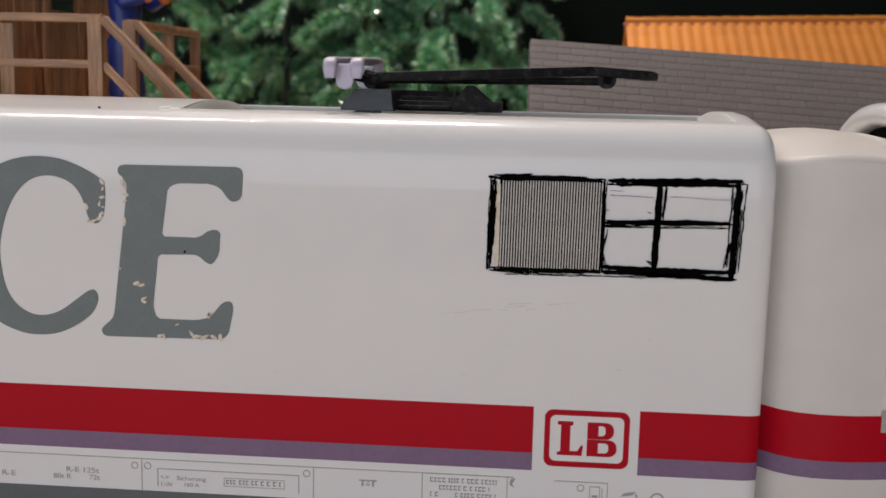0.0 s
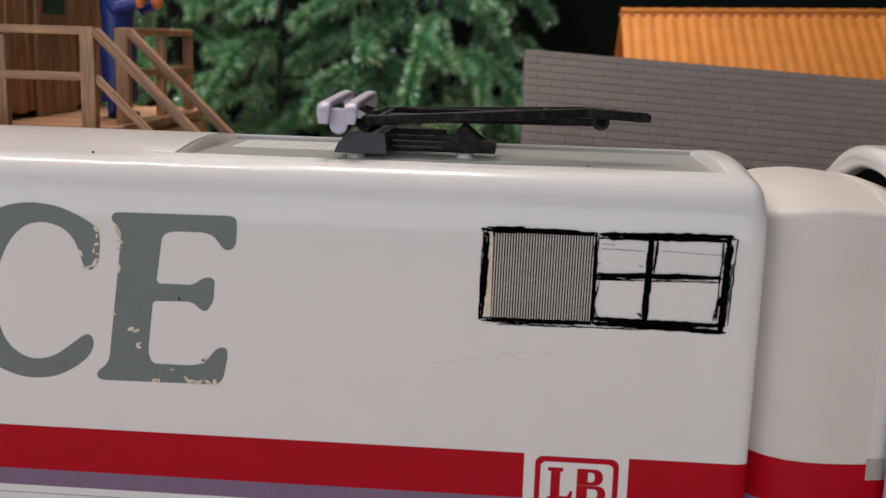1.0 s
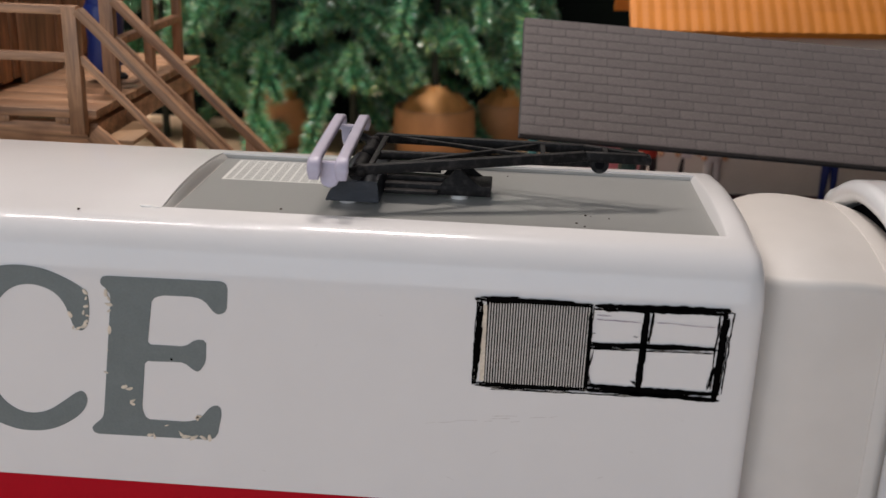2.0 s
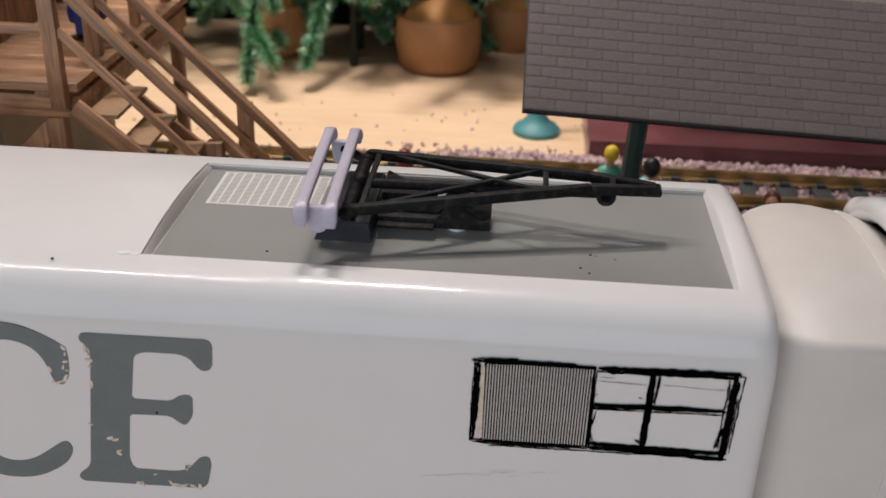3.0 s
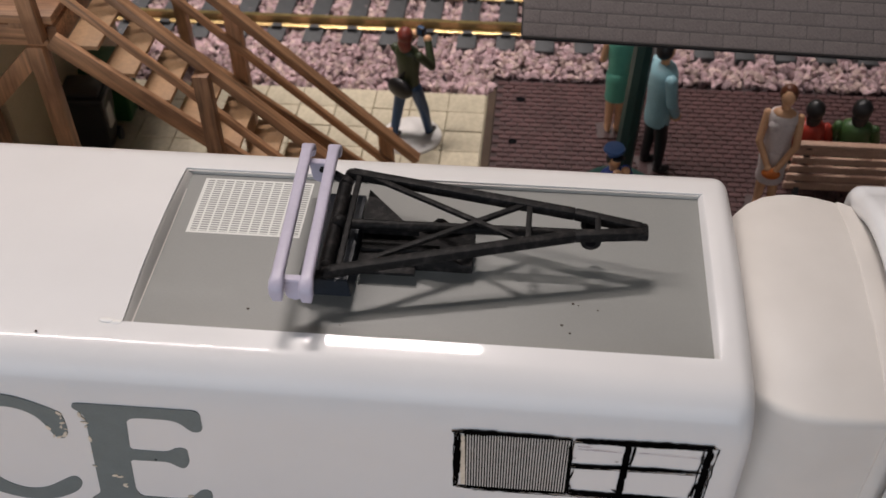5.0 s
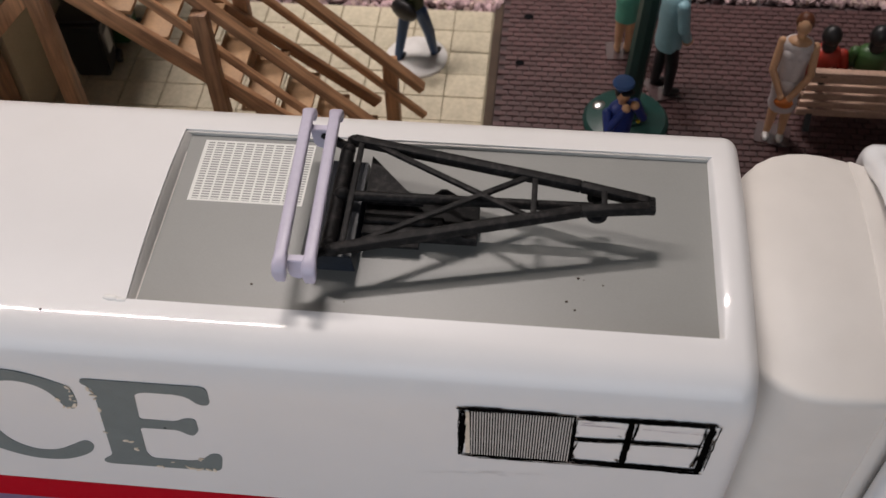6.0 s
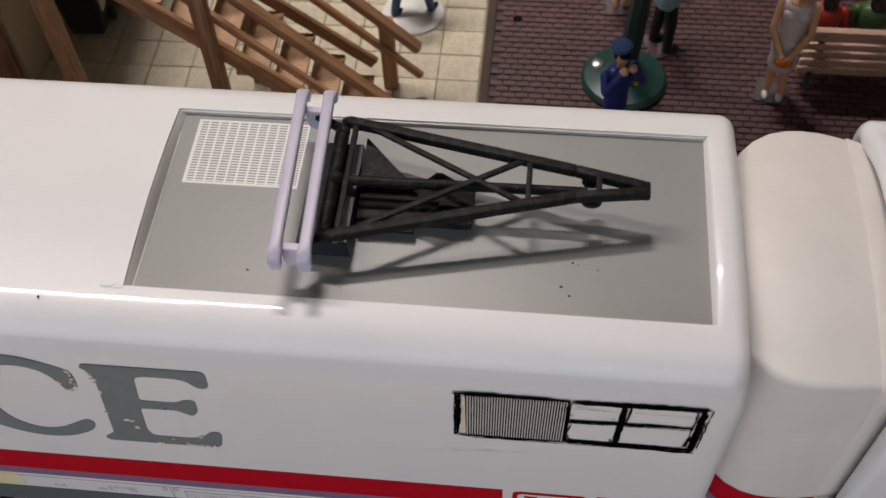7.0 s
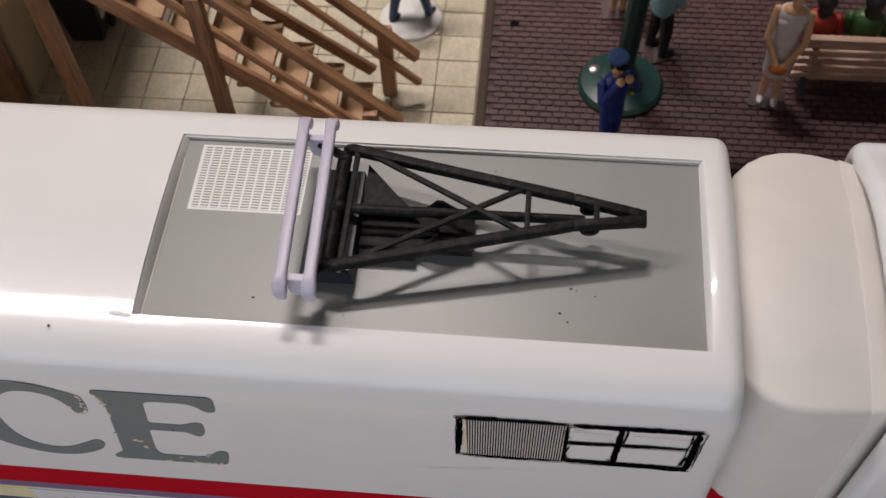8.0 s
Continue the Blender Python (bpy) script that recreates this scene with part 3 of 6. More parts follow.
def drawn_window(loco):
    """A cab window drawn by hand in black pen, with a foil grille in its first third."""
    bm = bmesh.new()
    x0, x1, z0, z1 = 0.0162, 0.0527, 0.1370, 0.1694
    plate(bm, x0, z0, x1, z1, -0.0002, 0.0004)
    grille = part("window_grille", bm, INK, loco, "black-backed grille sticker with fine upright bars", sharp=0)
    n, lean = 37, 0.0004
    bm = bmesh.new()
    q = [(-0.00021, z0 + 0.0006), (0.00021, z0 + 0.0006), (0.00021 + lean, z1 - 0.0006), (-0.00021 + lean, z1 - 0.0006)]
    vs = [bm.verts.new((a, -0.0004, b)) for a, b in q]
    ws = [bm.verts.new((a, -0.00015, b)) for a, b in q]
    bm.faces.new(vs)
    for i in range(4):
        bm.faces.new((vs[i], ws[i], ws[(i + 1) % 4], vs[(i + 1) % 4]))
    bmesh.ops.recalc_face_normals(bm, faces=bm.faces[:])
    bar = part("grille_bar", bm, FOIL, grille, "thin foil-coloured upright bar", sharp=0)
    bar.location.x = x0 + 0.0008
    for k in range(1, n):
        ob = bar.copy()
        scene.collection.objects.link(ob)
        ob.location.x = x0 + 0.0008 + (x1 - x0 - 0.0016) * k / (n - 1)
    bm = bmesh.new()
    plate(bm, x0 - 0.0014, z0 + 0.001, x0 + 0.0003, z1 - 0.002, -0.00025, 0.0003)
    part("torn_edge", bm, FLAKE, grille, "torn cream paper edge", sharp=0)
    rnd = random.Random(7)
    bm = bmesh.new()
    lines = [((0.0125, 0.1697), (0.0526, 0.1700), 0.0011, 4), ((0.0165, 0.1701), (0.0280, 0.1702), 0.0010, 3), ((0.0535, 0.1690), (0.1006, 0.1701), 0.0016, 6),
             ((0.0722, 0.1708), (0.1006, 0.1707), 0.0004, 2), ((0.0131, 0.1368), (0.0145, 0.1692), 0.0013, 5), ((0.0122, 0.1372), (0.0128, 0.1694), 0.0005, 2),
             ((0.0529, 0.1368), (0.0531, 0.1699), 0.0008, 5), ((0.0713, 0.1368), (0.0723, 0.1708), 0.0016, 6), ((0.0747, 0.1680), (0.0739, 0.1570), 0.0006, 3),
             ((0.0529, 0.1546), (0.0974, 0.1557), 0.0012, 5), ((0.0530, 0.1556), (0.0760, 0.1557), 0.0004, 2), ((0.0530, 0.1533), (0.0969, 0.1541), 0.0004, 2),
             ((0.0530, 0.1536), (0.0640, 0.1538), 0.0007, 3)]
    edges = [((0.0988, 0.1364), (0.0995, 0.1707), 0.0014, 6), ((0.1009, 0.1386), (0.1021, 0.1696), 0.0005, 1),
             ((0.1001, 0.1390), (0.1014, 0.1610), 0.0005, 2), ((0.0967, 0.1405), (0.0975, 0.1690), 0.0005, 2), ((0.0130, 0.1366), (0.0529, 0.1368), 0.0009, 4),
             ((0.0531, 0.1379), (0.0998, 0.1373), 0.0019, 6), ((0.0189, 0.1353), (0.0994, 0.1357), 0.0005, 2), ((0.0870, 0.1362), (0.0998, 0.1358), 0.0013, 4),
             ((0.0975, 0.1495), (0.0956, 0.1404), 0.0006, 3), ((0.0547, 0.1520), (0.0533, 0.1440), 0.0004, 2), ((0.0533, 0.1440), (0.0550, 0.1385), 0.0005, 2),
             ((0.0690, 0.1415), (0.0713, 0.1400), 0.0006, 2), ((0.0996, 0.1698), (0.1026, 0.1697), 0.0004, 1), ((0.0535, 0.1590), (0.0550, 0.1591), 0.0004, 1),
             ((0.0682, 0.1588), (0.0697, 0.1587), 0.0003, 1)]
    for p, q, w, count in lines + edges:
        many = count > 2
        for k in range(count * 3 if many else count):
            j = lambda a: rnd.uniform(-1, 1) * a if count > 1 else 0
            across = w * 0.64
            dx, dz = q[0] - p[0], q[1] - p[1]
            ln = math.hypot(dx, dz)
            off, e0, e1 = j(across), j(0.0007), j(0.0007)
            nx, nz, ux, uz = -dz / ln * off, dx / ln * off, dx / ln, dz / ln
            t0 = rnd.uniform(0.0, 0.35) if many and k > 3 else 0.0
            t1 = rnd.uniform(0.6, 1.0) if many and k > 3 else 1.0
            a = (p[0] + dx * t0 + nx + ux * e0, p[1] + dz * t0 + nz + uz * e0)
            b = (p[0] + dx * t1 + nx + ux * e1 + j(0.0002), p[1] + dz * t1 + nz + uz * e1 + j(0.0002))
            stroke(bm, a, b, w * (0.60 if many else 0.75 if count > 1 else 1), rnd, 0.00018, y=-0.00042 - 0.00002 * (k % 8))
    part("pen_outline", bm, INK, loco, "scribbled black pen outline of a window", sharp=0)
    bm = bmesh.new()
    stroke(bm, (0.0548, 0.1646), (0.0705, 0.1640), 0.00028, rnd, 0.0001)
    stroke(bm, (0.0760, 0.1646), (0.0975, 0.1640), 0.00022, rnd, 0.0001)
    stroke(bm, (0.0550, 0.1662), (0.0600, 0.1660), 0.0002, rnd, 0.0001)
    part("faint_pen_line", bm, PURPLE, loco, sharp=0)
    bm = bmesh.new()
    rnd = random.Random(3)
    for k in range(9):
        x, z = rnd.uniform(-0.005, 0.045), rnd.uniform(0.118, 0.126)
        z = 0.1195 + (x + 0.005) * 0.12 + rnd.uniform(-0.0012, 0.0012)
        stroke(bm, (x - rnd.uniform(0.003, 0.009), z - 0.0006), (x, z), 0.00035, rnd, 0.0001, y=-0.00012)
    for x, z in ((-0.022, 0.1612), (0.004, 0.0975), (0.071, 0.1130), (0.088, 0.1270), (0.020, 0.1080), (-0.066, 0.0950), (-0.045, 0.1480), (0.060, 0.1010)):
        L = rnd.uniform(0.0008, 0.0035)
        stroke(bm, (x, z), (x + L, z + L * rnd.uniform(-0.6, 0.6)), 0.00025, rnd, 0.00008, y=-0.00012)
    tagged(part("scuff", bm, material("grey_scuff", (0.62, 0.60, 0.58), 0.5), loco, "faint grey scuff marks", sharp=0), kind="stuff")


def rounded(x0, z0, x1, z1, r, n=6):
    out = []
    for cx, cz, a in ((x1 - r, z1 - r, 0), (x0 + r, z1 - r, 90), (x0 + r, z0 + r, 180), (x1 - r, z0 + r, 270)):
        out += [(cx + r * math.cos(radians(a + 90 * k / n)), cz + r * math.sin(radians(a + 90 * k / n))) for k in range(n + 1)]
    return out


def band(bm, outer, inner, y0, y1):
    k = len(outer)
    rings = [[bm.verts.new((x, y, z)) for x, z in o] for o, y in ((outer, y0), (inner, y0), (inner, y1), (outer, y1))]
    for a, b in zip(rings, rings[1:] + rings[:1]):
        for i in range(k):
            bm.faces.new((a[i], a[(i + 1) % k], b[(i + 1) % k], b[i]))
    bmesh.ops.recalc_face_normals(bm, faces=bm.faces[:])


def badge(loco):
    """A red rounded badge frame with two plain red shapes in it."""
    x0, z0, x1, z1 = 0.0352, 0.0640, 0.0660, 0.0855
    bm = bmesh.new()
    band(bm, rounded(x0, z0, x1, z1, 0.0030), rounded(x0 + 0.0020, z0 + 0.0020, x1 - 0.0020, z1 - 0.0020, 0.0022), -0.0003, 0.0003)
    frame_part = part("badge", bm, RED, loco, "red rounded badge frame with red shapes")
    bm = bmesh.new()
    angle = [(0.0400, 0.0812), (0.0456, 0.0812), (0.0456, 0.0800), (0.0446, 0.0796), (0.0446, 0.0700), (0.0474, 0.0700), (0.0486, 0.0722), (0.0494, 0.0722),
             (0.0490, 0.0684), (0.0400, 0.0684), (0.0400, 0.0694), (0.0412, 0.0698), (0.0412, 0.0798), (0.0400, 0.0800)]
    sheet(bm, angle, -0.0003, 0.0003)
    part("angle_mark", bm, RED, frame_part)
    def lobe(x0_, za, x1_, zb, r):
        out = [(x0_, zb), (x0_, za)]
        for cz, a in ((za + r, -90), (zb - r, 0)):
            out += [(x1_ - r + r * math.cos(radians(a + 90 * k / 6)), cz + r * math.sin(radians(a + 90 * k / 6))) for k in range(7)]
        return out
    for za, zb, xr in ((0.0749, 0.0812, 0.0604), (0.0684, 0.0747, 0.0616)):
        bm = bmesh.new()
        band(bm, lobe(0.0508, za, xr, zb, 0.0029), lobe(0.0548, za + 0.0012, xr - 0.0030, zb - 0.0012, 0.0014), -0.0003, 0.0003)
        part("block_mark", bm, RED, frame_part)


def small_print(loco):
    """Fine grey lines, boxes, rings and rows of unreadable print under the stripes."""
    def line(bm, x0, z0, x1, z1, w=0.0003):
        plate(bm, min(x0, x1) - w / 2, min(z0, z1) - w / 2, max(x0, x1) + w / 2, max(z0, z1) + w / 2, -0.0002, 0.0003)
    bm = bmesh.new()
    line(bm, X_LEFT, 0.0588, 0.0245, 0.0588)
    for x in (-0.1165, -0.0504, -0.0094, 0.0222):
        line(bm, x, 0.0466, x, 0.0588)
    line(bm, -0.1103, 0.0552, -0.0560, 0.0552)
    line(bm, -0.1103, 0.0484, -0.1103, 0.0552)
    line(bm, -0.0560, 0.0484, -0.0560, 0.0552)
    for z in (0.0496, 0.0528):
        line(bm, -0.0846, z, -0.0616, z, 0.0002)
    for x in (-0.0846, -0.0616):
        line(bm, x, 0.0496, x, 0.0528, 0.0002)
    line(bm, 0.0396, 0.0583, 0.0590, 0.0583)
    line(bm, 0.0590, 0.0466, 0.0590, 0.0583)
    line(bm, 0.0526, 0.0500, 0.0526, 0.0567)
    line(bm, 0.0562, 0.0500, 0.0562, 0.0567)
    line(bm, 0.0571, 0.0490, 0.0571, 0.0560)
    line(bm, 0.0526, 0.0567, 0.0562, 0.0567)
    line(bm, 0.0538, 0.0530, 0.0550, 0.0530, 0.0009)
    line(bm, -0.0328, 0.0547, -0.0267, 0.0547, 0.0005)
    for x in (-0.0318, -0.0278):
        line(bm, x, 0.0528, x, 0.0542, 0.0008)
    for a, b in (((-0.0306, 0.0528), (-0.0298, 0.0543)), ((-0.0298, 0.0543), (-0.0290, 0.0528)), ((-0.0290, 0.0528), (-0.0306, 0.0528))):
        sheet(bm, [a, b, (b[0], b[1] + 0.0004), (a[0], a[1] + 0.0004)], -0.0002, 0.0003)
    sheet(bm, [(0.0650, 0.0548), (0.0690, 0.0556), (0.0684, 0.0543), (0.0640, 0.0535)], -0.0002, 0.0003)
    sheet(bm, [(0.0690, 0.0556), (0.0702, 0.0538), (0.0694, 0.0532)], -0.0002, 0.0003)
    sheet(bm, [(0.0234, 0.0580), (0.0252, 0.0584), (0.0240, 0.0560), (0.0250, 0.0548), (0.0230, 0.0560)], -0.0002, 0.0003)
    tagged(part("fine_print", bm, PRINT, loco, "fine grey printed lines and boxes", sharp=0), kind="stuff")
    bm = bmesh.new()
    rnd = random.Random(2)
    rows = [(-0.0838, -0.0624, 0.0512), (-0.0064, 0.0183, 0.0563), (-0.0030, 0.0156, 0.0534), (-0.0064, -0.0030, 0.0507), (0.0030, 0.0182, 0.0507)]
    for x0, x1, z in rows:
        x = x0
        while x < x1:
            w = rnd.uniform(0.0005, 0.0012)
            for dz in (-0.00075, 0.00055):
                plate(bm, x, z + dz, min(x + w, x1), z + dz + 0.0004, -0.0002, 0.0003)
            plate(bm, x, z - 0.00075, x + 0.0003, z + 0.00095, -0.0002, 0.0003)
            x += w + rnd.choice((0.0004, 0.0005, 0.0012))
    tagged(part("print_block", bm, PRINT, loco, "rows of unreadable small grey print", sharp=0), kind="stuff")
    for words, x0, x1, z in (("R-E 125t", -0.1460, -0.1332, 0.0522), ("80t R", -0.1512, -0.1442, 0.0494), ("72t", -0.1371, -0.1330, 0.0494), ("R-E", -0.1716, -0.1662, 0.0496),
                             ("Sicherung", -0.1029, -0.0917, 0.0511), ("<->", -0.1092, -0.1060, 0.0511), ("110V", -0.1090, -0.1044, 0.0484), ("160 A", -0.0999, -0.0943, 0.0486)):
        curve = bpy.data.curves.new("writing", "FONT")
        curve.body, curve.size, curve.resolution_u = words, 1.0, 3
        ob = new("writing", curve)
        bpy.context.view_layer.update()
        me = bpy.data.meshes.new_from_object(ob.evaluated_get(bpy.context.evaluated_depsgraph_get()))
        bpy.data.objects.remove(ob)
        bpy.data.curves.remove(curve)
        xs = [v.co.x for v in me.vertices]
        k = (x1 - x0) / (max(xs) - min(xs))
        for v in me.vertices:
            v.co = (x0 + (v.co.x - min(xs)) * k, -0.00025, z + v.co.y * (0.0023 if z < 0.0492 or words == "Sicherung" else 0.0030))
        me.materials.append(PRINT)
        ob = tagged(new("writing", me), "small grey printed lettering")
        ob.parent = loco
    for x, z, r in ((-0.1192, 0.0560, 0.0014), (-0.1142, 0.0561, 0.0014), (-0.0530, 0.0562, 0.0014), (0.0492, 0.0560, 0.0014), (0.0772, 0.0530, 0.0026)):
        bm = bmesh.new()
        band(bm, rounded(x - r, z - r, x + r, z + r, r * 0.99), rounded(x - r * .75, z - r * .75, x + r * .75, z + r * .75, r * .74), -0.0002, 0.0003)
        part("printed_ring", bm, PRINT, loco, sharp=0)
    bm = bmesh.new()
    plate(bm, -0.25, 0.0475, -0.186, 0.0612, -0.0002, 0.0003)
    part("yellow_label", bm, YELLOWTAPE, loco, "yellowed blank label strip", sharp=0)


locomotive()


def pantograph():
    """The folded roof current collector: base, lower arm, A-shaped frame and lilac head."""
    p = thing("pantograph", (0, 0, 0), "black plastic pantograph with lilac head on the roof", "pantograph")
    yc = 0.0630
    # base
    bm = bmesh.new()
    base = [(-0.0485, 0.1909), (-0.0468, 0.1948), (-0.0425, 0.1992), (-0.0285, 0.1992), (-0.0275, 0.1909)]
    sheet(bm, base, yc - 0.0235, yc + 0.0225)
    bmesh.ops.bevel(bm, geom=bm.edges[:], offset=0.0003, segments=2, affect="EDGES")
    part("front_block", bm, NAVYPLASTIC, p, "blue-black wedge block")
    bm = bmesh.new()
    box(bm, (-0.0274, yc - 0.0085, 0.1909), (0.0146, yc + 0.0090, 0.1950), bevel=0.0004)
    part("base_tongue", bm, BLACKPLASTIC, p)
    bm = bmesh.new()
    box(bm, (-0.0272, yc - 0.0125, 0.1918), (-0.006, yc - 0.0015, 0.1932), bevel=0.0003)
    part("base_tray", bm, BLACKPLASTIC, p, "grained black tray")
    bm = bmesh.new()
    box(bm, (-0.027, yc - 0.004, 0.1950), (0.002, yc - 0.0005, 0.1968), bevel=0.0004)
    part("spring_rib", bm, BLACKPLASTIC, p)
    for x, y in ((-0.0410, yc - 0.0145), (0.0020, yc - 0.0015), (-0.0410, yc + 0.0150)):
        bm = bmesh.new()
        lathe(bm, [(0.0036, RZ), (0.0036, RZ + 0.0017), (0.0030, RZ + 0.0021), (0.0016, RZ + 0.0023), (0.0016, 0.1914)], (x, y), 16)
        part("stud", bm, STUD, p, "round white mounting stud")
    # gusset plates
    for y in (yc - 0.0085, yc + 0.0078):
        bm = bmesh.new()
        sheet(bm, [(-0.0055, 0.1948), (0.0005, 0.2015), (0.0025, 0.2015), (0.0085, 0.1965), (0.0110, 0.1948)], y, y + 0.0012)
        part("gusset", bm, BLACKPLASTIC, p)
    bm = bmesh.new()
    web = [(-0.0275, yc + 0.026), (-0.0275, yc + 0.004), (-0.006, yc + 0.004), (-0.013, yc + 0.010)]
    top = [bm.verts.new((x, y, 0.1990)) for x, y in web]
    low = [bm.verts.new((x, y, 0.1965)) for x, y in web]
    bm.faces.new(top)
    bm.faces.new(low[::-1])
    for i in range(4):
        bm.faces.new((top[i], top[(i + 1) % 4], low[(i + 1) % 4], low[i]))
    bmesh.ops.recalc_face_normals(bm, faces=bm.faces[:])
    part("web_plate", bm, BLACKPLASTIC, p, "triangular black web")
    # lower arm and pivot tubes
    bm = bmesh.new()
    rod(bm, (-0.036, yc + 0.0015, 0.2035), (0.055, yc + 0.0015, 0.2045), 0.0019, n=14)
    part("lower_arm", bm, BLACKPLASTIC, p)
    bm = bmesh.new()
    rod(bm, (-0.0365, yc - 0.024, 0.2022), (-0.0365, yc + 0.0275, 0.2022), 0.0027, n=14)
    ball(bm, (-0.0350, yc + 0.0015, 0.2045), (0.003, 0.0026, 0.0024))
    for y in (yc - 0.021, yc + 0.0245):
        ball(bm, (-0.0360, y, 0.2032), (0.0026, 0.0022, 0.0026))
    part("pivot_tube", bm, BLACKPLASTIC, p)
    # A frame
    tip = Vector((0.0746, yc + 0.002, 0.2066))
    feet = [Vector((-0.0345, yc - 0.0240, 0.2034)), Vector((-0.0345, yc + 0.0288, 0.2036))]
    for f, side in zip(feet, (-1, 1)):
        bm = bmesh.new()
        mid = f.lerp(tip, 0.78)
        mid.z = 0.2078
        end = tip + Vector((0, side * 0.0014, 0))
        beam(bm, f + Vector((0, 0, 0.0005)), mid + Vector((0, 0, 0.0005)), 0.0035, 0.0038, bevel=0.0005)
        beam(bm, mid + Vector((0, 0, 0.0005)), end + Vector((0, 0, 0.0003)), 0.0034, 0.0038, bevel=0.0005)
        ball(bm, tuple(mid + Vector((0, 0, 0.0005))), (0.0018, 0.00165, 0.0018), u=10, v=8)
        ball(bm, tuple(f), (0.0030, 0.0022, 0.0027), u=10, v=6)
        part("frame_bar", bm, BLACKPLASTIC, p)
    bm = bmesh.new()
    box(bm, (tip.x - 0.0045, tip.y - 0.0034, tip.z - 0.0016), (tip.x + 0.0022, tip.y + 0.0034, tip.z + 0.0017), bevel=0.0008)
    for y in (-0.0014, 0.0014):
        for dx in (-0.0008, 0.0008):
            rod(bm, (tip.x + dx, tip.y + y, tip.z + 0.0016), (tip.x + dx, tip.y + y, tip.z + 0.0021), 0.0004, n=8)
    part("tip", bm, BLACKPLASTIC, p)

    def on(k, t):
        v = feet[k].lerp(tip, t)
        v.z = 0.2035 + 0.0042 * min(1, t / 0.78)
        return v
    for a, b in ((on(0, 0.03), on(1, 0.03)), (on(0, 0.63), on(1, 0.63)), (on(0, 0.06), on(1, 0.62)), (on(1, 0.06), on(0, 0.62)), (on(0, 0.855), on(1, 0.855))):
        bm = bmesh.new()
        beam(bm, a + Vector((0, 0, 0.0012)), b + Vector((0, 0, 0.0012)), 0.0021, 0.0016, bevel=0.0003)
        part("cross_bar", bm, BLACKPLASTIC, p)
    for y in (yc - 0.0020, yc + 0.0070):
        bm = bmesh.new()
        rod(bm, (0.0565, y - 0.0012, 0.2050), (0.0565, y + 0.0012, 0.2050), 0.0036, n=18)
        knob = part("knob", bm, BLACKPLASTIC, p, "round black knob")
        # the hole is a black disc, its inner shade put into the colour
        bm = bmesh.new()
        rod(bm, (0.0565, y - 0.0014, 0.2050), (0.0565, y + 0.0014, 0.2050), 0.0019, n=12)
        part("knob_hole", bm, GAPSHADE, knob)
    # lilac head: two rounded strips, turned down at their ends
    def skew(bm):
        for v in bm.verts:
            v.co.x -= 0.034 * (v.co.y - 0.0627)

    for dx in (-0.0512, -0.0409):
        bm = bmesh.new()
        line = [Vector((0, y, z)) for y, z in ((0.0252, 0.2032), (0.0252, 0.2064), (0.0256, 0.2081), (0.0270, 0.2093), (0.0304, 0.2097), (0.0500, 0.2102), (0.0750, 0.2107),
                                               (0.0956, 0.2110), (0.0990, 0.2105), (0.1005, 0.2093), (0.1010, 0.2075), (0.1010, 0.2050))]
        half_w, half_t = 0.0023, 0.0015
        section = [(sx * (half_w - 0.0009 + 0.0009 * math.cos(radians(a))), sz * (half_t - 0.0009 + 0.0009 * math.sin(radians(a))))
                   for sx, sz, turn in ((1, 1, (0, 45, 90)), (-1, 1, (90, 45, 0)), (-1, -1, (0, 45, 90)), (1, -1, (90, 45, 0))) for a in turn]
        rings = []
        for k, q in enumerate(line):
            along = (line[min(k + 1, len(line) - 1)] - line[max(k - 1, 0)]).normalized()
            out = Vector((0, -along.z, along.y))
            wide = 1.12 if k in (0, 1, 2, 3, 8, 9, 10, 11) else 0.94
            end = 0.72 if k in (0, len(line) - 1) else 1.0
            rings.append([bm.verts.new((dx + u * wide * end, q.y + out.y * v * end, q.z + out.z * v * end)) for u, v in section])
        for a, b in zip(rings, rings[1:]):
            for k in range(12):
                bm.faces.new((a[k], a[(k + 1) % 12], b[(k + 1) % 12], b[k]))
        bm.faces.new(rings[0][::-1])
        bm.faces.new(rings[-1])
        bmesh.ops.recalc_face_normals(bm, faces=bm.faces[:])
        skew(bm)
        part("contact_strip", bm, LILAC, p, "smooth lilac contact strip", sharp=60)
    for y in (0.0305, 0.0930):
        bm = bmesh.new()
        outline = [(-0.0500, 0.2088), (-0.0494, 0.2016), (-0.0486, 0.1998), (-0.0460, 0.1988), (-0.0434, 0.1998), (-0.0426, 0.2016), (-0.0418, 0.2088)]
        sheet(bm, outline, y - 0.0016, y + 0.0016)
        bmesh.ops.bevel(bm, geom=bm.edges[:], offset=0.0004, segments=1, affect="EDGES")
        skew(bm)
        part("head_bracket", bm, LILAC, p)
    bm = bmesh.new()
    rod(bm, (-0.0365, yc + 0.026, 0.2026), (-0.0465, 0.0925, 0.2060), 0.0018, n=10)
    part("head_pin", bm, BLACKPLASTIC, p)
    bm = bmesh.new()
    rod(bm, (-0.0365, yc - 0.023, 0.2026), (-0.0455, 0.0315, 0.2050), 0.0016, n=10)
    part("head_pin", bm, BLACKPLASTIC, p)
    return p


pantograph()


# ---- gangway and next coach ----
def shell_loft(bm, sections, mat=0):
    rows = [[bm.verts.new(v) for v in s] for s in sections]
    for a, b in zip(rows, rows[1:]):
        for j in range(len(a) - 1):
            bm.faces.new((a[j], b[j], b[j + 1], a[j + 1])).material_index = mat
    bm.faces.new(rows[0][::-1])
    bm.faces.new(rows[-1])
    bmesh.ops.recalc_face_normals(bm, faces=bm.faces[:])


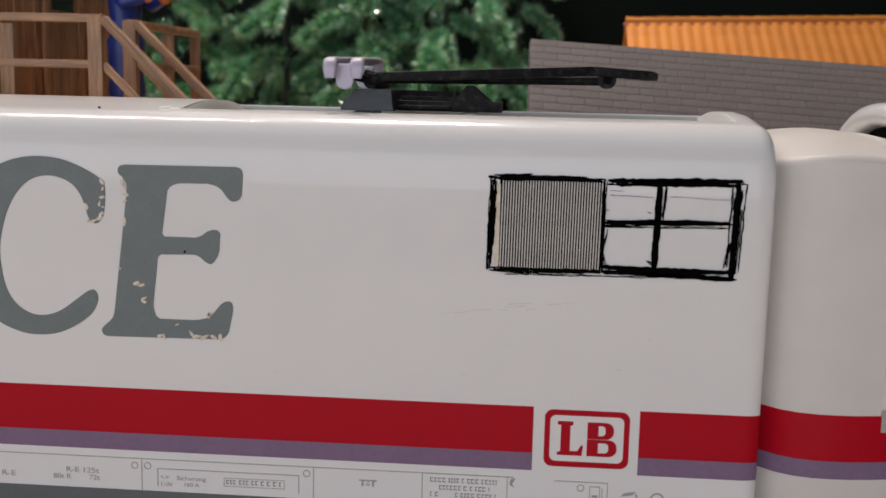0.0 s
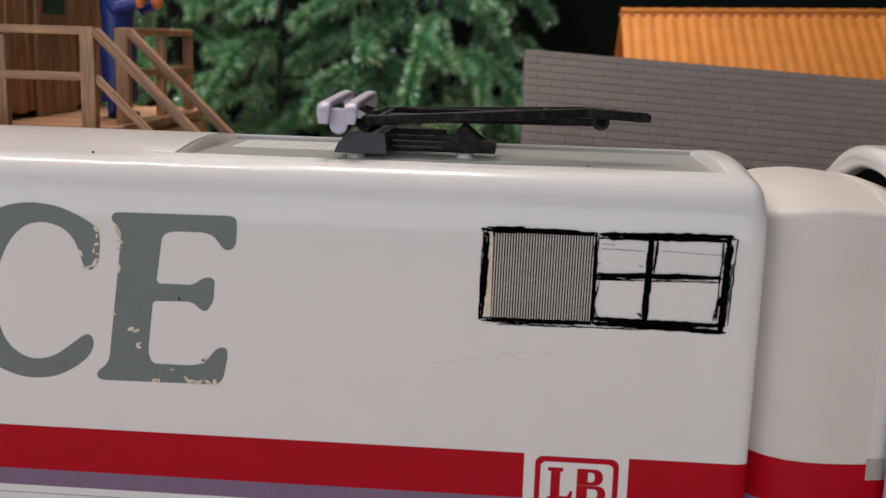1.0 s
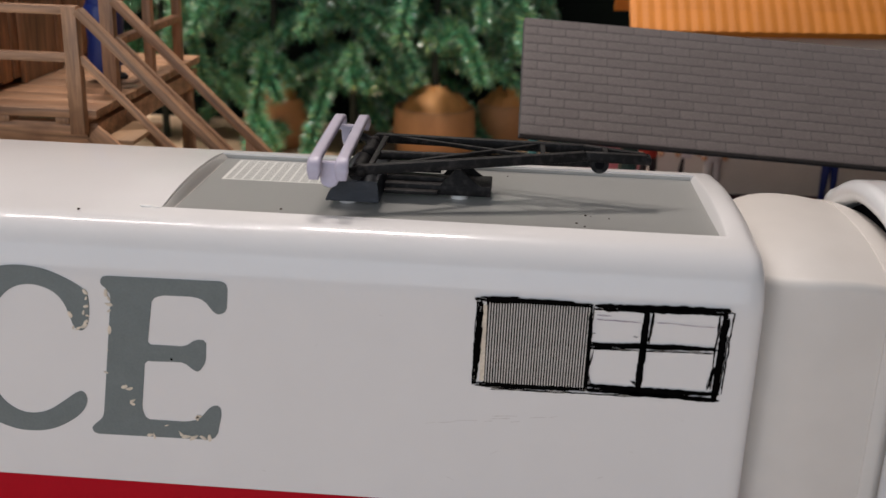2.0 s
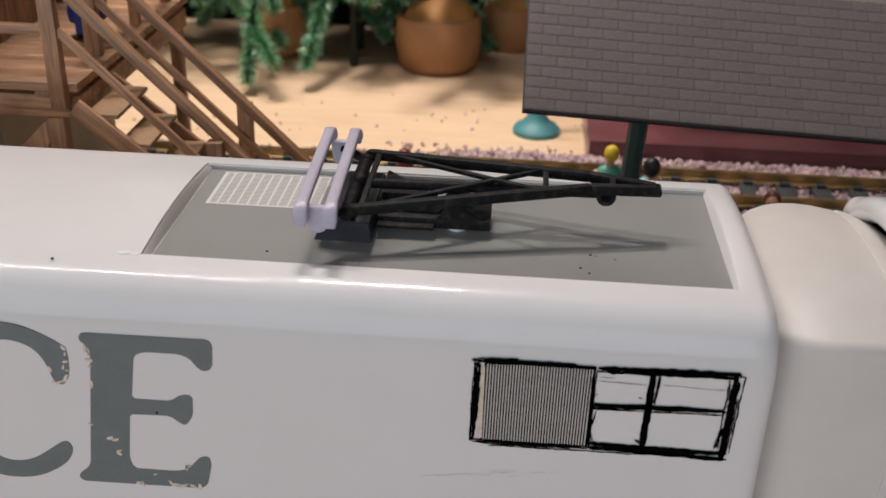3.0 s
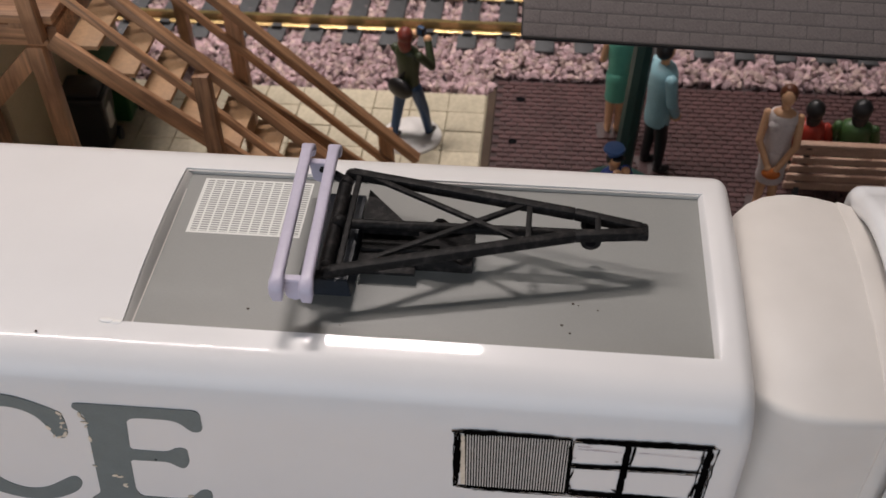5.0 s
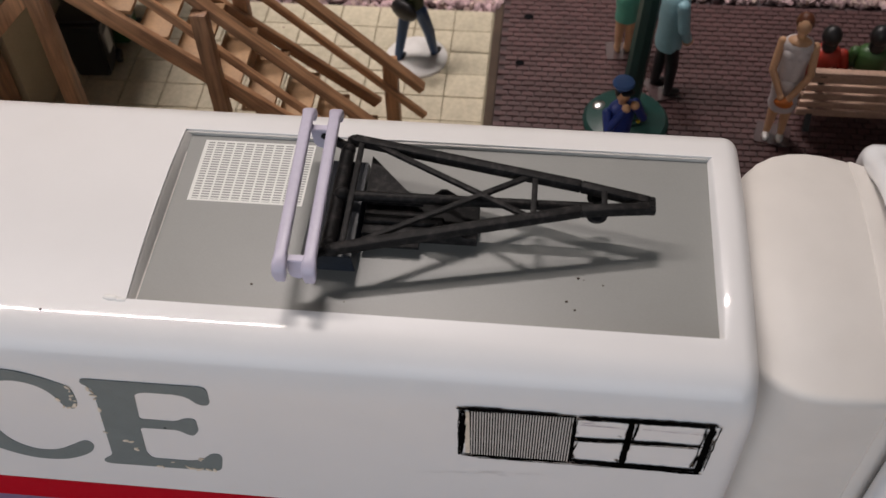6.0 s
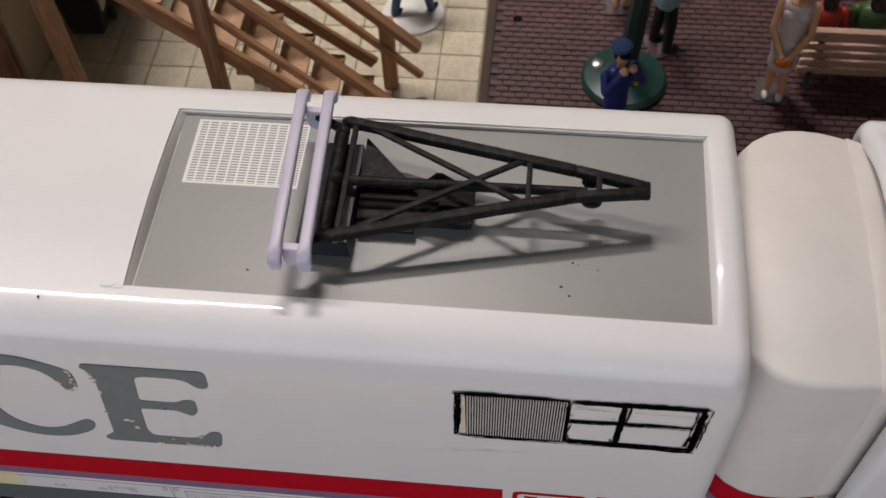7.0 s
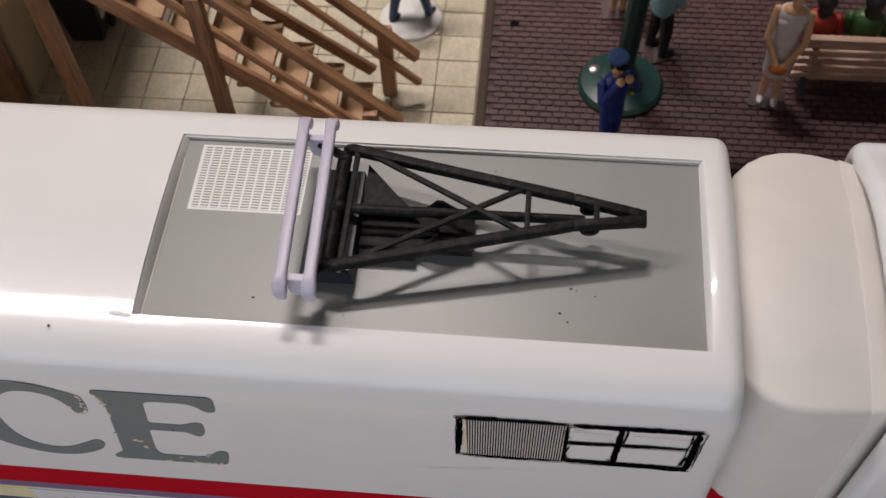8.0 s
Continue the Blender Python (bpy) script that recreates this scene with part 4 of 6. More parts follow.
def arch(x, y0, z_edge, z_top, round_r, bottom=0.032):
    """Cross-section with upright sides, a small edge radius and a crowned roof."""
    pts = [(y0, bottom), (y0, 0.08), (y0, 0.12), (y0, z_edge - round_r)]
    for k in range(1, 6):
        a = math.pi / 2 * k / 6
        pts.append((y0 + round_r * (1 - math.cos(a)), z_edge - round_r + round_r * math.sin(a)))
    n = 9
    half = W / 2 - y0 - round_r
    for k in range(n):
        t = k / (n - 1)
        u = 1 - t
        pts.append((W / 2 - half * u, z_edge + (z_top - z_edge) * (1 - u ** 2.5)))
    pts += [(W - y, z) for y, z in pts[-2::-1]]
    return [(x, y, z) for y, z in pts]


def gangway():
    g = thing("gangway_section", (0.11, 0, 0), "yellowed cream plastic gangway section with red stripe", "gangway")
    o = Vector((-0.11, 0, 0))
    bm = bmesh.new()
    secs = []
    HUMP = ((0.102, 0.0290, 0.1740), (0.1120, 0.0225, 0.1762), (0.1165, 0.0160, 0.1778), (0.1215, 0.0110, 0.1791), (0.1275, 0.0078, 0.1802), (0.1340, 0.0063, 0.1808),
            (0.1400, 0.0060, 0.1810), (0.1470, 0.0063, 0.1806), (0.1550, 0.0074, 0.1796), (0.1630, 0.0092, 0.1780), (0.1710, 0.0118, 0.1756), (0.1800, 0.0150, 0.1725))
    for x, y0, ze in HUMP:
        secs.append([tuple(Vector(v) + o) for v in arch(x, y0, ze, ze + 0.0066, 0.0036)])
    shell_loft(bm, secs)
    part("gangway_shell", bm, CREAM, g, sharp=45)
    for za, zb, mat, name in ((0.0687, 0.0862, RED, "red_stripe"), (0.0620, 0.0687, PURPLE, "purple_stripe"), (0.032, 0.047, SKIRT, "skirt")):
        bm = bmesh.new()
        pts = [(x, y - 0.0001) for x, y, _ in HUMP[1:-1]]
        up = [bm.verts.new((x - 0.11, y - 0.0002, zb)) for x, y in pts]
        dn = [bm.verts.new((x - 0.11, y - 0.0002, za)) for x, y in pts]
        for k in range(len(pts) - 1):
            bm.faces.new((dn[k], dn[k + 1], up[k + 1], up[k]))
        part(name, bm, mat, g)
    # low flat collar round the end
    bm = bmesh.new()
    secs = []
    for x, y0, ze, up in ((0.1568, 0.0077, 0.1793, -0.0003), (0.1572, 0.0078, 0.1792, 0.0003), (0.1582, 0.0080, 0.1790, 0.0006),
                          (0.1640, 0.0095, 0.1777, 0.0007), (0.1690, 0.0111, 0.1762, 0.0006), (0.1698, 0.0114, 0.1760, 0.0001)):
        secs.append([tuple(Vector(v) + o) for v in arch(x, y0 - up, ze + up, ze + 0.0066 + up, 0.0036, bottom=0.0885)])
    shell_loft(bm, secs)
    part("collar", bm, CREAM, g, "flat cream collar", sharp=40)


gangway()


def coach():
    c = thing("coach", (0.16, 0, 0), "white toy coach with a thick rounded roof end", "railway coach")
    o = Vector((-0.16, 0, 0))
    bm = bmesh.new()
    secs = []
    secs.append([tuple(Vector(v) + o) for v in arch(0.180, 0.0076, 0.1750, 0.1890, 0.006)])
    for k in range(13):
        a = math.pi * (k / 12 - 0.5)
        d = 0.0048 * (1 - math.sin(a))
        secs.append([tuple(Vector(v) + o) for v in arch(0.1680 - 0.0052 * math.cos(a), -0.0020 + d, 0.1845 - d, 0.1985 - d, 0.010 - d * 0.4)])
    for x in (0.25, 0.40, 0.70):
        secs.append([tuple(Vector(v) + o) for v in arch(x, -0.0020, 0.1845, 0.1985, 0.010)])
    shell_loft(bm, secs)
    part("coach_shell", bm, COACH, c, sharp=50)
    # black filler standing for the shade in the gap
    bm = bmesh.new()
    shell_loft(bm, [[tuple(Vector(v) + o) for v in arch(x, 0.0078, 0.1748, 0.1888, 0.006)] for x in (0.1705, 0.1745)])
    part("gap_seal", bm, GAPSHADE, c, "black filler painting the shade inside the roof end", sharp=45)
    for za, zb, mat, name in ((0.0687, 0.0862, RED, "red_stripe"), (0.0620, 0.0687, PURPLE, "purple_stripe")):
        bm = bmesh.new()
        box(bm, (0.0080, -0.0024, za), (0.53, -0.0018, zb))
        part(name, bm, mat, c)
    bm = bmesh.new()
    for x in (0.06, 0.16, 0.36, 0.46):
        rod(bm, (x, 0.03, 0.033), (x, W - 0.03, 0.033), 0.017, n=20)
    box(bm, (0.004, 0.004, 0.028), (0.53, W - 0.004, 0.034))
    part("underframe", bm, BLACKPLASTIC, c)


coach()


# ---- tracks ----
def track(y, x0, x1, z_top, group, label):
    """Brass rails on dark sleepers; z_top is the rail head."""
    t = thing("railway_track", (0, y, 0), label, "railway track", group)
    for s in (-1, 1):
        bm = bmesh.new()
        prof = [(-0.0042, 0), (-0.0042, 0.0010), (-0.0008, 0.0022), (-0.0008, 0.0055), (-0.0018, 0.0062), (-0.0018, 0.0083), (0.0018, 0.0083), (0.0018, 0.0062), (0.0008, 0.0055), (0.0008, 0.0022), (0.0042, 0.0010), (0.0042, 0)]
        a = [bm.verts.new((x0, s * 0.0243 + u, z_top - 0.0083 + v)) for u, v in prof]
        b = [bm.verts.new((x1, s * 0.0243 + u, z_top - 0.0083 + v)) for u, v in prof]
        for k in range(12):
            bm.faces.new((a[k], a[(k + 1) % 12], b[(k + 1) % 12], b[k]))
        bm.faces.new(a[::-1])
        bm.faces.new(b)
        bmesh.ops.recalc_face_normals(bm, faces=bm.faces[:])
        part("rail", bm, BRASS, t, "worn brass rail", sharp=30)
    me = None
    x = x0 + 0.012
    zs = z_top - 0.0083
    while x < x1 - 0.01:
        if me is None:
            bm = bmesh.new()
            box(bm, (-0.0072, -0.0460, -0.008), (0.0072, 0.0460, -0.0004), bevel=0.0006)
            for s in (-1, 1):
                for d in (-1, 1):
                    yy = s * 0.0243 + d * 0.0050
                    box(bm, (-0.0036, yy - 0.0022, -0.001), (0.0036, yy + 0.0022, 0.0026))
            first = part("sleeper", bm, SLEEPER, t)
            me = first.data
            first.location = (x, 0, zs)
        else:
            ob = new("sleeper", me)
            ob.parent, ob.location = t, (x, 0, zs)
        x += 0.0293
    return t


track(0.503, -0.62, 0.85, 0.0290, "railway tracks", "brass rails on dark sleepers in pink ballast")
track(W / 2, -0.75, 0.80, 0.0150, "railway tracks", "brass rails under the white train")


def stones(name, count, region, size, seed, label, heap):
    """Broken ballast stones scattered over a stretch of ground."""
    rnd = np.random.RandomState(seed)
    bm = bmesh.new()
    bmesh.ops.create_icosphere(bm, subdivisions=1, radius=1)
    bm.verts.ensure_lookup_table()
    v0 = np.array([v.co[:] for v in bm.verts])
    f0 = np.array([[v.index for v in f.verts] for f in bm.faces])
    bm.free()
    n, nf = len(v0), len(f0)
    verts = np.empty((count * n, 3))
    faces = np.empty((count * nf, 3), int)
    for k in range(count):
        s = size * rnd.uniform(0.55, 1.35)
        v = v0 * rnd.uniform(0.72, 1.22, (n, 1)) * (rnd.uniform(0.8, 1.5), rnd.uniform(0.6, 1.1), rnd.uniform(0.35, 0.75)) * s
        e = Euler(rnd.uniform(0, 6.28, 3)).to_matrix()
        x, y = rnd.uniform(region[0], region[1]), rnd.uniform(region[2], region[3])
        edge = 0.557 + 0.040 * min(1.0, max(0.0, (x + 0.06) / 0.13)) if x < 0.085 else 0.577
        if 0.40 < y and y > edge and name == "ballast":
            y = rnd.uniform(region[2], 0.556)
        verts[k * n:(k + 1) * n] = v @ np.array(e).T + (x, y, heap(x, y, rnd) + 0.25 * s)
        faces[k * nf:(k + 1) * nf] = f0 + k * n
    me = bpy.data.meshes.new(name)
    me.from_pydata(verts.tolist(), [], faces.tolist())
    me.materials.append(STONE)
    me.materials.append(STONE_TAN)
    me.polygons.foreach_set("material_index", np.repeat(rnd.rand(count) < 0.3, nf).astype(int).tolist())
    return tagged(new(name, me), label, "gravel", kind="stuff")


def far_heap(x, y, r):
    edge = min(1.0, max(0.0, (0.600 - y) / 0.03)) * min(1.0, max(0.0, (y - 0.385) / 0.025))
    between = abs(y - 0.503) < 0.046
    return (0.0135 if between else 0.0150) * edge + r.uniform(0, 0.002) * edge


def bed(y0, y1, h):
    bm = bmesh.new()
    s = [(y0, 0.0005), (y0 + 0.028, h), (y1 - 0.028, h), (y1, 0.0005)]
    a = [bm.verts.new((-0.9, y, z)) for y, z in s]
    b = [bm.verts.new((0.9, y, z)) for y, z in s]
    for k in range(3):
        bm.faces.new((a[k], b[k], b[k + 1], a[k + 1]))
    tagged(link("ballast_bed", bm, BED, sharp=0), "dark bed beneath the loose ballast stones", "ballast bed", kind="structure")


bed(0.385, 0.576, 0.0125)
bed(-0.075, 0.200, 0.0030)
stones("ballast", 10500, (-0.40, 0.000, 0.394, 0.600), 0.0029, 5, "loose pinkish grey crushed stone ballast beside track", far_heap)
stones("ballast", 9500, (0.000, 0.46, 0.4270, 0.592), 0.0029, 15, "loose pinkish grey crushed stone ballast beside platform", far_heap)
stones("ballast", 2200, (-0.50, 0.15, -0.075, 0.020), 0.0036, 6, "loose pinkish grey crushed stone ballast below train", lambda x, y, r: 0.003)
stones("scattered_gravel", 45, (-0.35, 0.10, 0.612, 0.76), 0.0016, 8, "stray purple gravel crumbs on the plywood", lambda x, y, r: 0.0003)
stones("scattered_gravel", 90, (-0.10, 0.09, 0.585, 0.625), 0.0024, 9, "stray purple gravel crumbs on the plywood", lambda x, y, r: 0.0005)


stones("scattered_gravel", 16, (0.015, 0.24, 0.215, 0.345), 0.0006, 12, "tiny pale crumbs lying on the brick platform", lambda x, y, r: 0.0174)
stones("scattered_gravel", 14, (-0.22, -0.01, 0.225, 0.385), 0.0007, 13, "tiny crumbs lying on the tiled platform", lambda x, y, r: 0.0172)


# ---- station canopy ----
def canopy():
    c = thing("station_canopy", (0.0870, 0.3015, 0.017), "grey slate platform canopy on a green iron post", "canopy")
    # roof plane: eave at the front, ridge behind
    x0, x1 = 0.0252, 0.66
    eave, ridge = Vector((0, 0.2352, 0.1767)), Vector((0, 0.3075, 0.2318))
    drop = -0.056
    slope = (ridge - eave)
    length = slope.length
    up = slope.normalized()
    right = Vector((1, 0.048, drop)).normalized()
    n = right.cross(up).normalized()
    up = n.cross(right)
    origin = Vector((x0, eave.y, eave.z)) - Vector((0.0870, 0.3015, 0.017))
    m = Matrix(((right.x, up.x, n.x, origin.x), (right.y, up.y, n.y, origin.y), (right.z, up.z, n.z, origin.z), (0, 0, 0, 1)))
    bm = bmesh.new()
    box(bm, (0, 0, -0.0035), (x1 - x0, length, -0.0009), m)
    part("roof_sheet", bm, SLATEGAP, c, sharp=0)
    bm = bmesh.new()
    box(bm, (-0.0006, -0.0006, -0.0046), (x1 - x0, length, -0.0036), m)
    part("fascia", bm, FASCIA, c, "thin black edge under the roof", sharp=0)
    bm = bmesh.new()
    rod(bm, (0.0005, 0, 0.0105), (0.0090, 0.001, 0.186), 0.0062, 0.0056, n=8)
    part("post", bm, IRON, c, "dark green octagonal post", sharp=20)
    bm = bmesh.new()
    lathe(bm, [(0.0262, 0.0), (0.0265, 0.0028), (0.0245, 0.0055), (0.0150, 0.0075), (0.0125, 0.0085), (0.0125, 0.0105), (0.0105, 0.0110), (0.0105, 0.0130), (0.0090, 0.0135), (0.0090, 0.0155), (0.0075, 0.0165)], n=40)
    base = part("post_base", bm, IRON, c, "round stepped green base", sharp=30)
    bm = bmesh.new()
    ball(bm, (-0.0165, 0.0075, 0.0062), (0.0046, 0.0046, 0.0022))
    part("bolt", bm, CHROME, base, "shiny domed bolt")
    # a second post far along the roof
    bm = bmesh.new()
    rod(bm, (0.30, 0, 0.0), (0.30, 0.012, 0.158), 0.0062, 0.0058, n=8)
    part("post", bm, IRON, c, sharp=20)
    # slates, nearest columns as pieces
    w, h = 0.0165, length / 13

    def slate_mesh(width):
        """One slate: a low pillow with rounded corners, thicker at its lower edge."""
        b = bmesh.new()
        rings = []
        for inset, z0, z1, cut in ((0.00014, -0.00100, -0.00100, 0.0003), (0.00042, -0.00080, -0.00090, 0.0006), (0.00090, -0.00064, -0.00083, 0.0008), (0.0018, -0.00058, -0.00081, 0.0006)):
            xa, xb, ya, yb = inset * 0.45, width - inset * 0.45, inset, h - inset * 0.6
            flat = [(xa + cut, ya), (xb - cut, ya), (xb, ya + cut), (xb, yb - cut * 0.5), (xb - cut * 0.5, yb), (xa + cut * 0.5, yb), (xa, yb - cut * 0.5), (xa, ya + cut)]
            rings.append([b.verts.new((x, y, z0 + (z1 - z0) * y / h)) for x, y in flat])
        for p, q in zip(rings, rings[1:]):
            for k in range(8):
                b.faces.new((p[k], p[(k + 1) % 8], q[(k + 1) % 8], q[k]))
        b.faces.new(rings[-1])
        me = bpy.data.meshes.new("slate")
        b.normal_update()
        b.to_mesh(me)
        b.free()
        me.polygons.foreach_set("use_smooth", [True] * len(me.polygons))
        me.materials.append(SLATE)
        return me
    full, half = slate_mesh(w), slate_mesh(w / 2)
    cells = []
    for r in range(13):
        x = 0.0
        k = 0
        while x < x1 - x0 - w:
            me = half if (k == 0 and r % 2) else full
            cells.append((x, r * h, me))
            x += w / 2 if me is half else w
            k += 1
    near = [q for q in cells if q[0] < 0.36]
    far = [q for q in cells if q[0] >= 0.36]
    for x, y, me in near[:300]:
        ob = new("slate", me)
        ob.parent, ob.matrix_basis = c, m @ Matrix.Translation((x, y, 0))
    vs, fs = [], []
    for x, y, me in near[300:] + far:
        k = len(vs)
        vs += [(v.co.x + x, v.co.y + y, v.co.z) for v in me.vertices]
        fs += [[i + k for i in p.vertices] for p in me.polygons]
    me = bpy.data.meshes.new("slate_field")
    me.from_pydata(vs, [], fs)
    me.transform(m)
    me.polygons.foreach_set("use_smooth", [True] * len(me.polygons))
    me.materials.append(SLATE)
    ob = tagged(new("slate_field", me), "further rows of grey slates", kind="stuff")
    ob.parent = c


# ---- orange-roofed house ----
def house():
    h = thing("model_house", (0.1215, 0.62, 0.0305), "pale model house with bright orange tiled roof", "model house")
    h.rotation_euler.y = -0.024
    bm = bmesh.new()
    box(bm, (0.032, 0.030, 0.0), (0.60, 0.038, 0.168))
    box(bm, (0.032, 0.038, 0.0), (0.040, 0.15, 0.168))
    box(bm, (0.592, 0.038, 0.0), (0.60, 0.15, 0.168))
    part("wall", bm, HOUSEWALL, h)
    eave, ridge = Vector((0.0, -0.018, 0.158)), Vector((0.0, 0.080, 0.2355))
    ln = (ridge - eave).length
    up = (ridge - eave).normalized()
    right = Vector((1, 0, 0))
    n = right.cross(up)
    m = Matrix(((1, up.x, n.x, eave.x), (0, up.y, n.y, eave.y), (0, up.z, n.z, eave.z), (0, 0, 0, 1)))
    bm = bmesh.new()
    box(bm, (0, 0, -0.006), (0.62, ln, -0.001), m)
    part("roof_sheet", bm, ORANGE, h)
    bm = bmesh.new()
    beam(bm, (0.31, 0.081, 0.2325), (0.31, 0.179, 0.1550), 0.62, 0.005)
    part("roof_sheet", bm, ORANGE, h)
    pitch = 0.0105
    b = bmesh.new()
    prof = [(pitch * k / 8, 0.0008 * (1 - math.cos(2 * math.pi * k / 8)) / 2 + 0.0004) for k in range(9)]
    rows = [[b.verts.new((x, y, z + dz)) for x, z in prof] for y, dz in ((0.0, 0.00012), (ln / 5 + 0.001, 0.0))]
    for k in range(8):
        b.faces.new((rows[0][k], rows[0][k + 1], rows[1][k + 1], rows[1][k]))
    skirt = [b.verts.new((x, 0.0, -0.001)) for x, z in prof]
    for k in range(8):
        b.faces.new((skirt[k], skirt[k + 1], rows[0][k + 1], rows[0][k]))
    me = bpy.data.meshes.new("roof_tile")
    b.normal_update()
    b.to_mesh(me)
    b.free()
    me.polygons.foreach_set("use_smooth", [True] * len(me.polygons))
    me.set_sharp_from_angle(angle=radians(50))
    me.materials.append(ORANGE)
    for r in range(5):
        for k in range(59):
            ob = new("roof_tile", me)
            ob.parent, ob.matrix_basis = h, m @ Matrix.Translation((pitch * k, r * ln / 5, 0))
    # ridge tiles and the mortar fillets under them
    bm = bmesh.new()
    rod(bm, (0, 0, 0.0005), (0.0165, 0, 0.0002), 0.0042, 0.0036, n=10)
    tile = part("ridge_tile", bm, ORANGE, h, "rounded orange ridge tile")
    bm = bmesh.new()
    beam(bm, (0, -0.0035, -0.0015), (0, -0.0062, -0.0042), 0.0046, 0.0012)
    fillet = part("ridge_mortar", bm, RUST, h, "red-brown mortar under the ridge tile")
    for first, step, count in ((tile, 0.0155, 40), (fillet, pitch, 59)):
        first.location = ridge
        for k in range(1, count):
            ob = new(first.name.split(".")[0], first.data)
            ob.parent, ob.location = h, (ridge.x + step * k, ridge.y, ridge.z)


# ---- far platform, lamp posts ----
def far_platform():
    bm = bmesh.new()
    box(bm, (0.085, 0.580, 0.0), (0.95, 0.90, 0.030), bevel=0.0012)
    tagged(link("far_platform", bm, MAROON), "glossy maroon platform block beyond the track", "platform", kind="structure")


def lamp_post(x, y):
    t = thing("lamp_post", (x, y, 0.0), "turquoise cast lamp post on a flared base", "lamp post", "turquoise lamp posts")
    bm = bmesh.new()
    lathe(bm, [(0.0225, 0.0), (0.0226, 0.004), (0.0200, 0.0075), (0.0145, 0.0105), (0.0105, 0.0150), (0.0080, 0.0215), (0.0066, 0.0300), (0.0050, 0.0305)], n=28)
    part("base", bm, TEAL, t)
    bm = bmesh.new()
    lathe(bm, [(0.0055, 0.026), (0.0048, 0.05), (0.0045, 0.16), (0.006, 0.163), (0.006, 0.167), (0.004, 0.170)], n=16)
    part("stem", bm, TEAL, t)


# ---- potted trees ----
def pot(x, y, r, h):
    t = thing("plant_pot", (x, y, 0.0), "brown glazed pot with sacking, holding a pine", "plant pot", "pots under the pines")
    bm = bmesh.new()
    lathe(bm, [(r * 0.80, 0), (r * 0.92, h * 0.12), (r * 1.0, h * 0.55), (r * 0.98, h * 0.93), (r * 0.93, h), (r * 0.86, h), (r * 0.86, h * 0.85)], n=32)
    part("pot_body", bm, TERRACOTTA, t)
    bm = bmesh.new()
    rnd = random.Random(int(x * 1000) + 5)
    n = 30
    rings = []
    for rr, z in ((0.86, 0.88), (0.80, 1.02), (0.55, 1.22), (0.25, 1.35), (0.12, 1.38)):
        rings.append([bm.verts.new((r * rr * rnd.uniform(0.9, 1.1) * math.cos(2 * math.pi * k / n), r * rr * rnd.uniform(0.9, 1.1) * math.sin(2 * math.pi * k / n), h * z * rnd.uniform(0.95, 1.05))) for k in range(n)])
    for a, b in zip(rings, rings[1:]):
        for k in range(n):
            bm.faces.new((a[k], a[(k + 1) % n], b[(k + 1) % n], b[k]))
    bm.faces.new(rings[-1])
    part("sacking", bm, SACK, t, "crumpled orange-brown sacking")


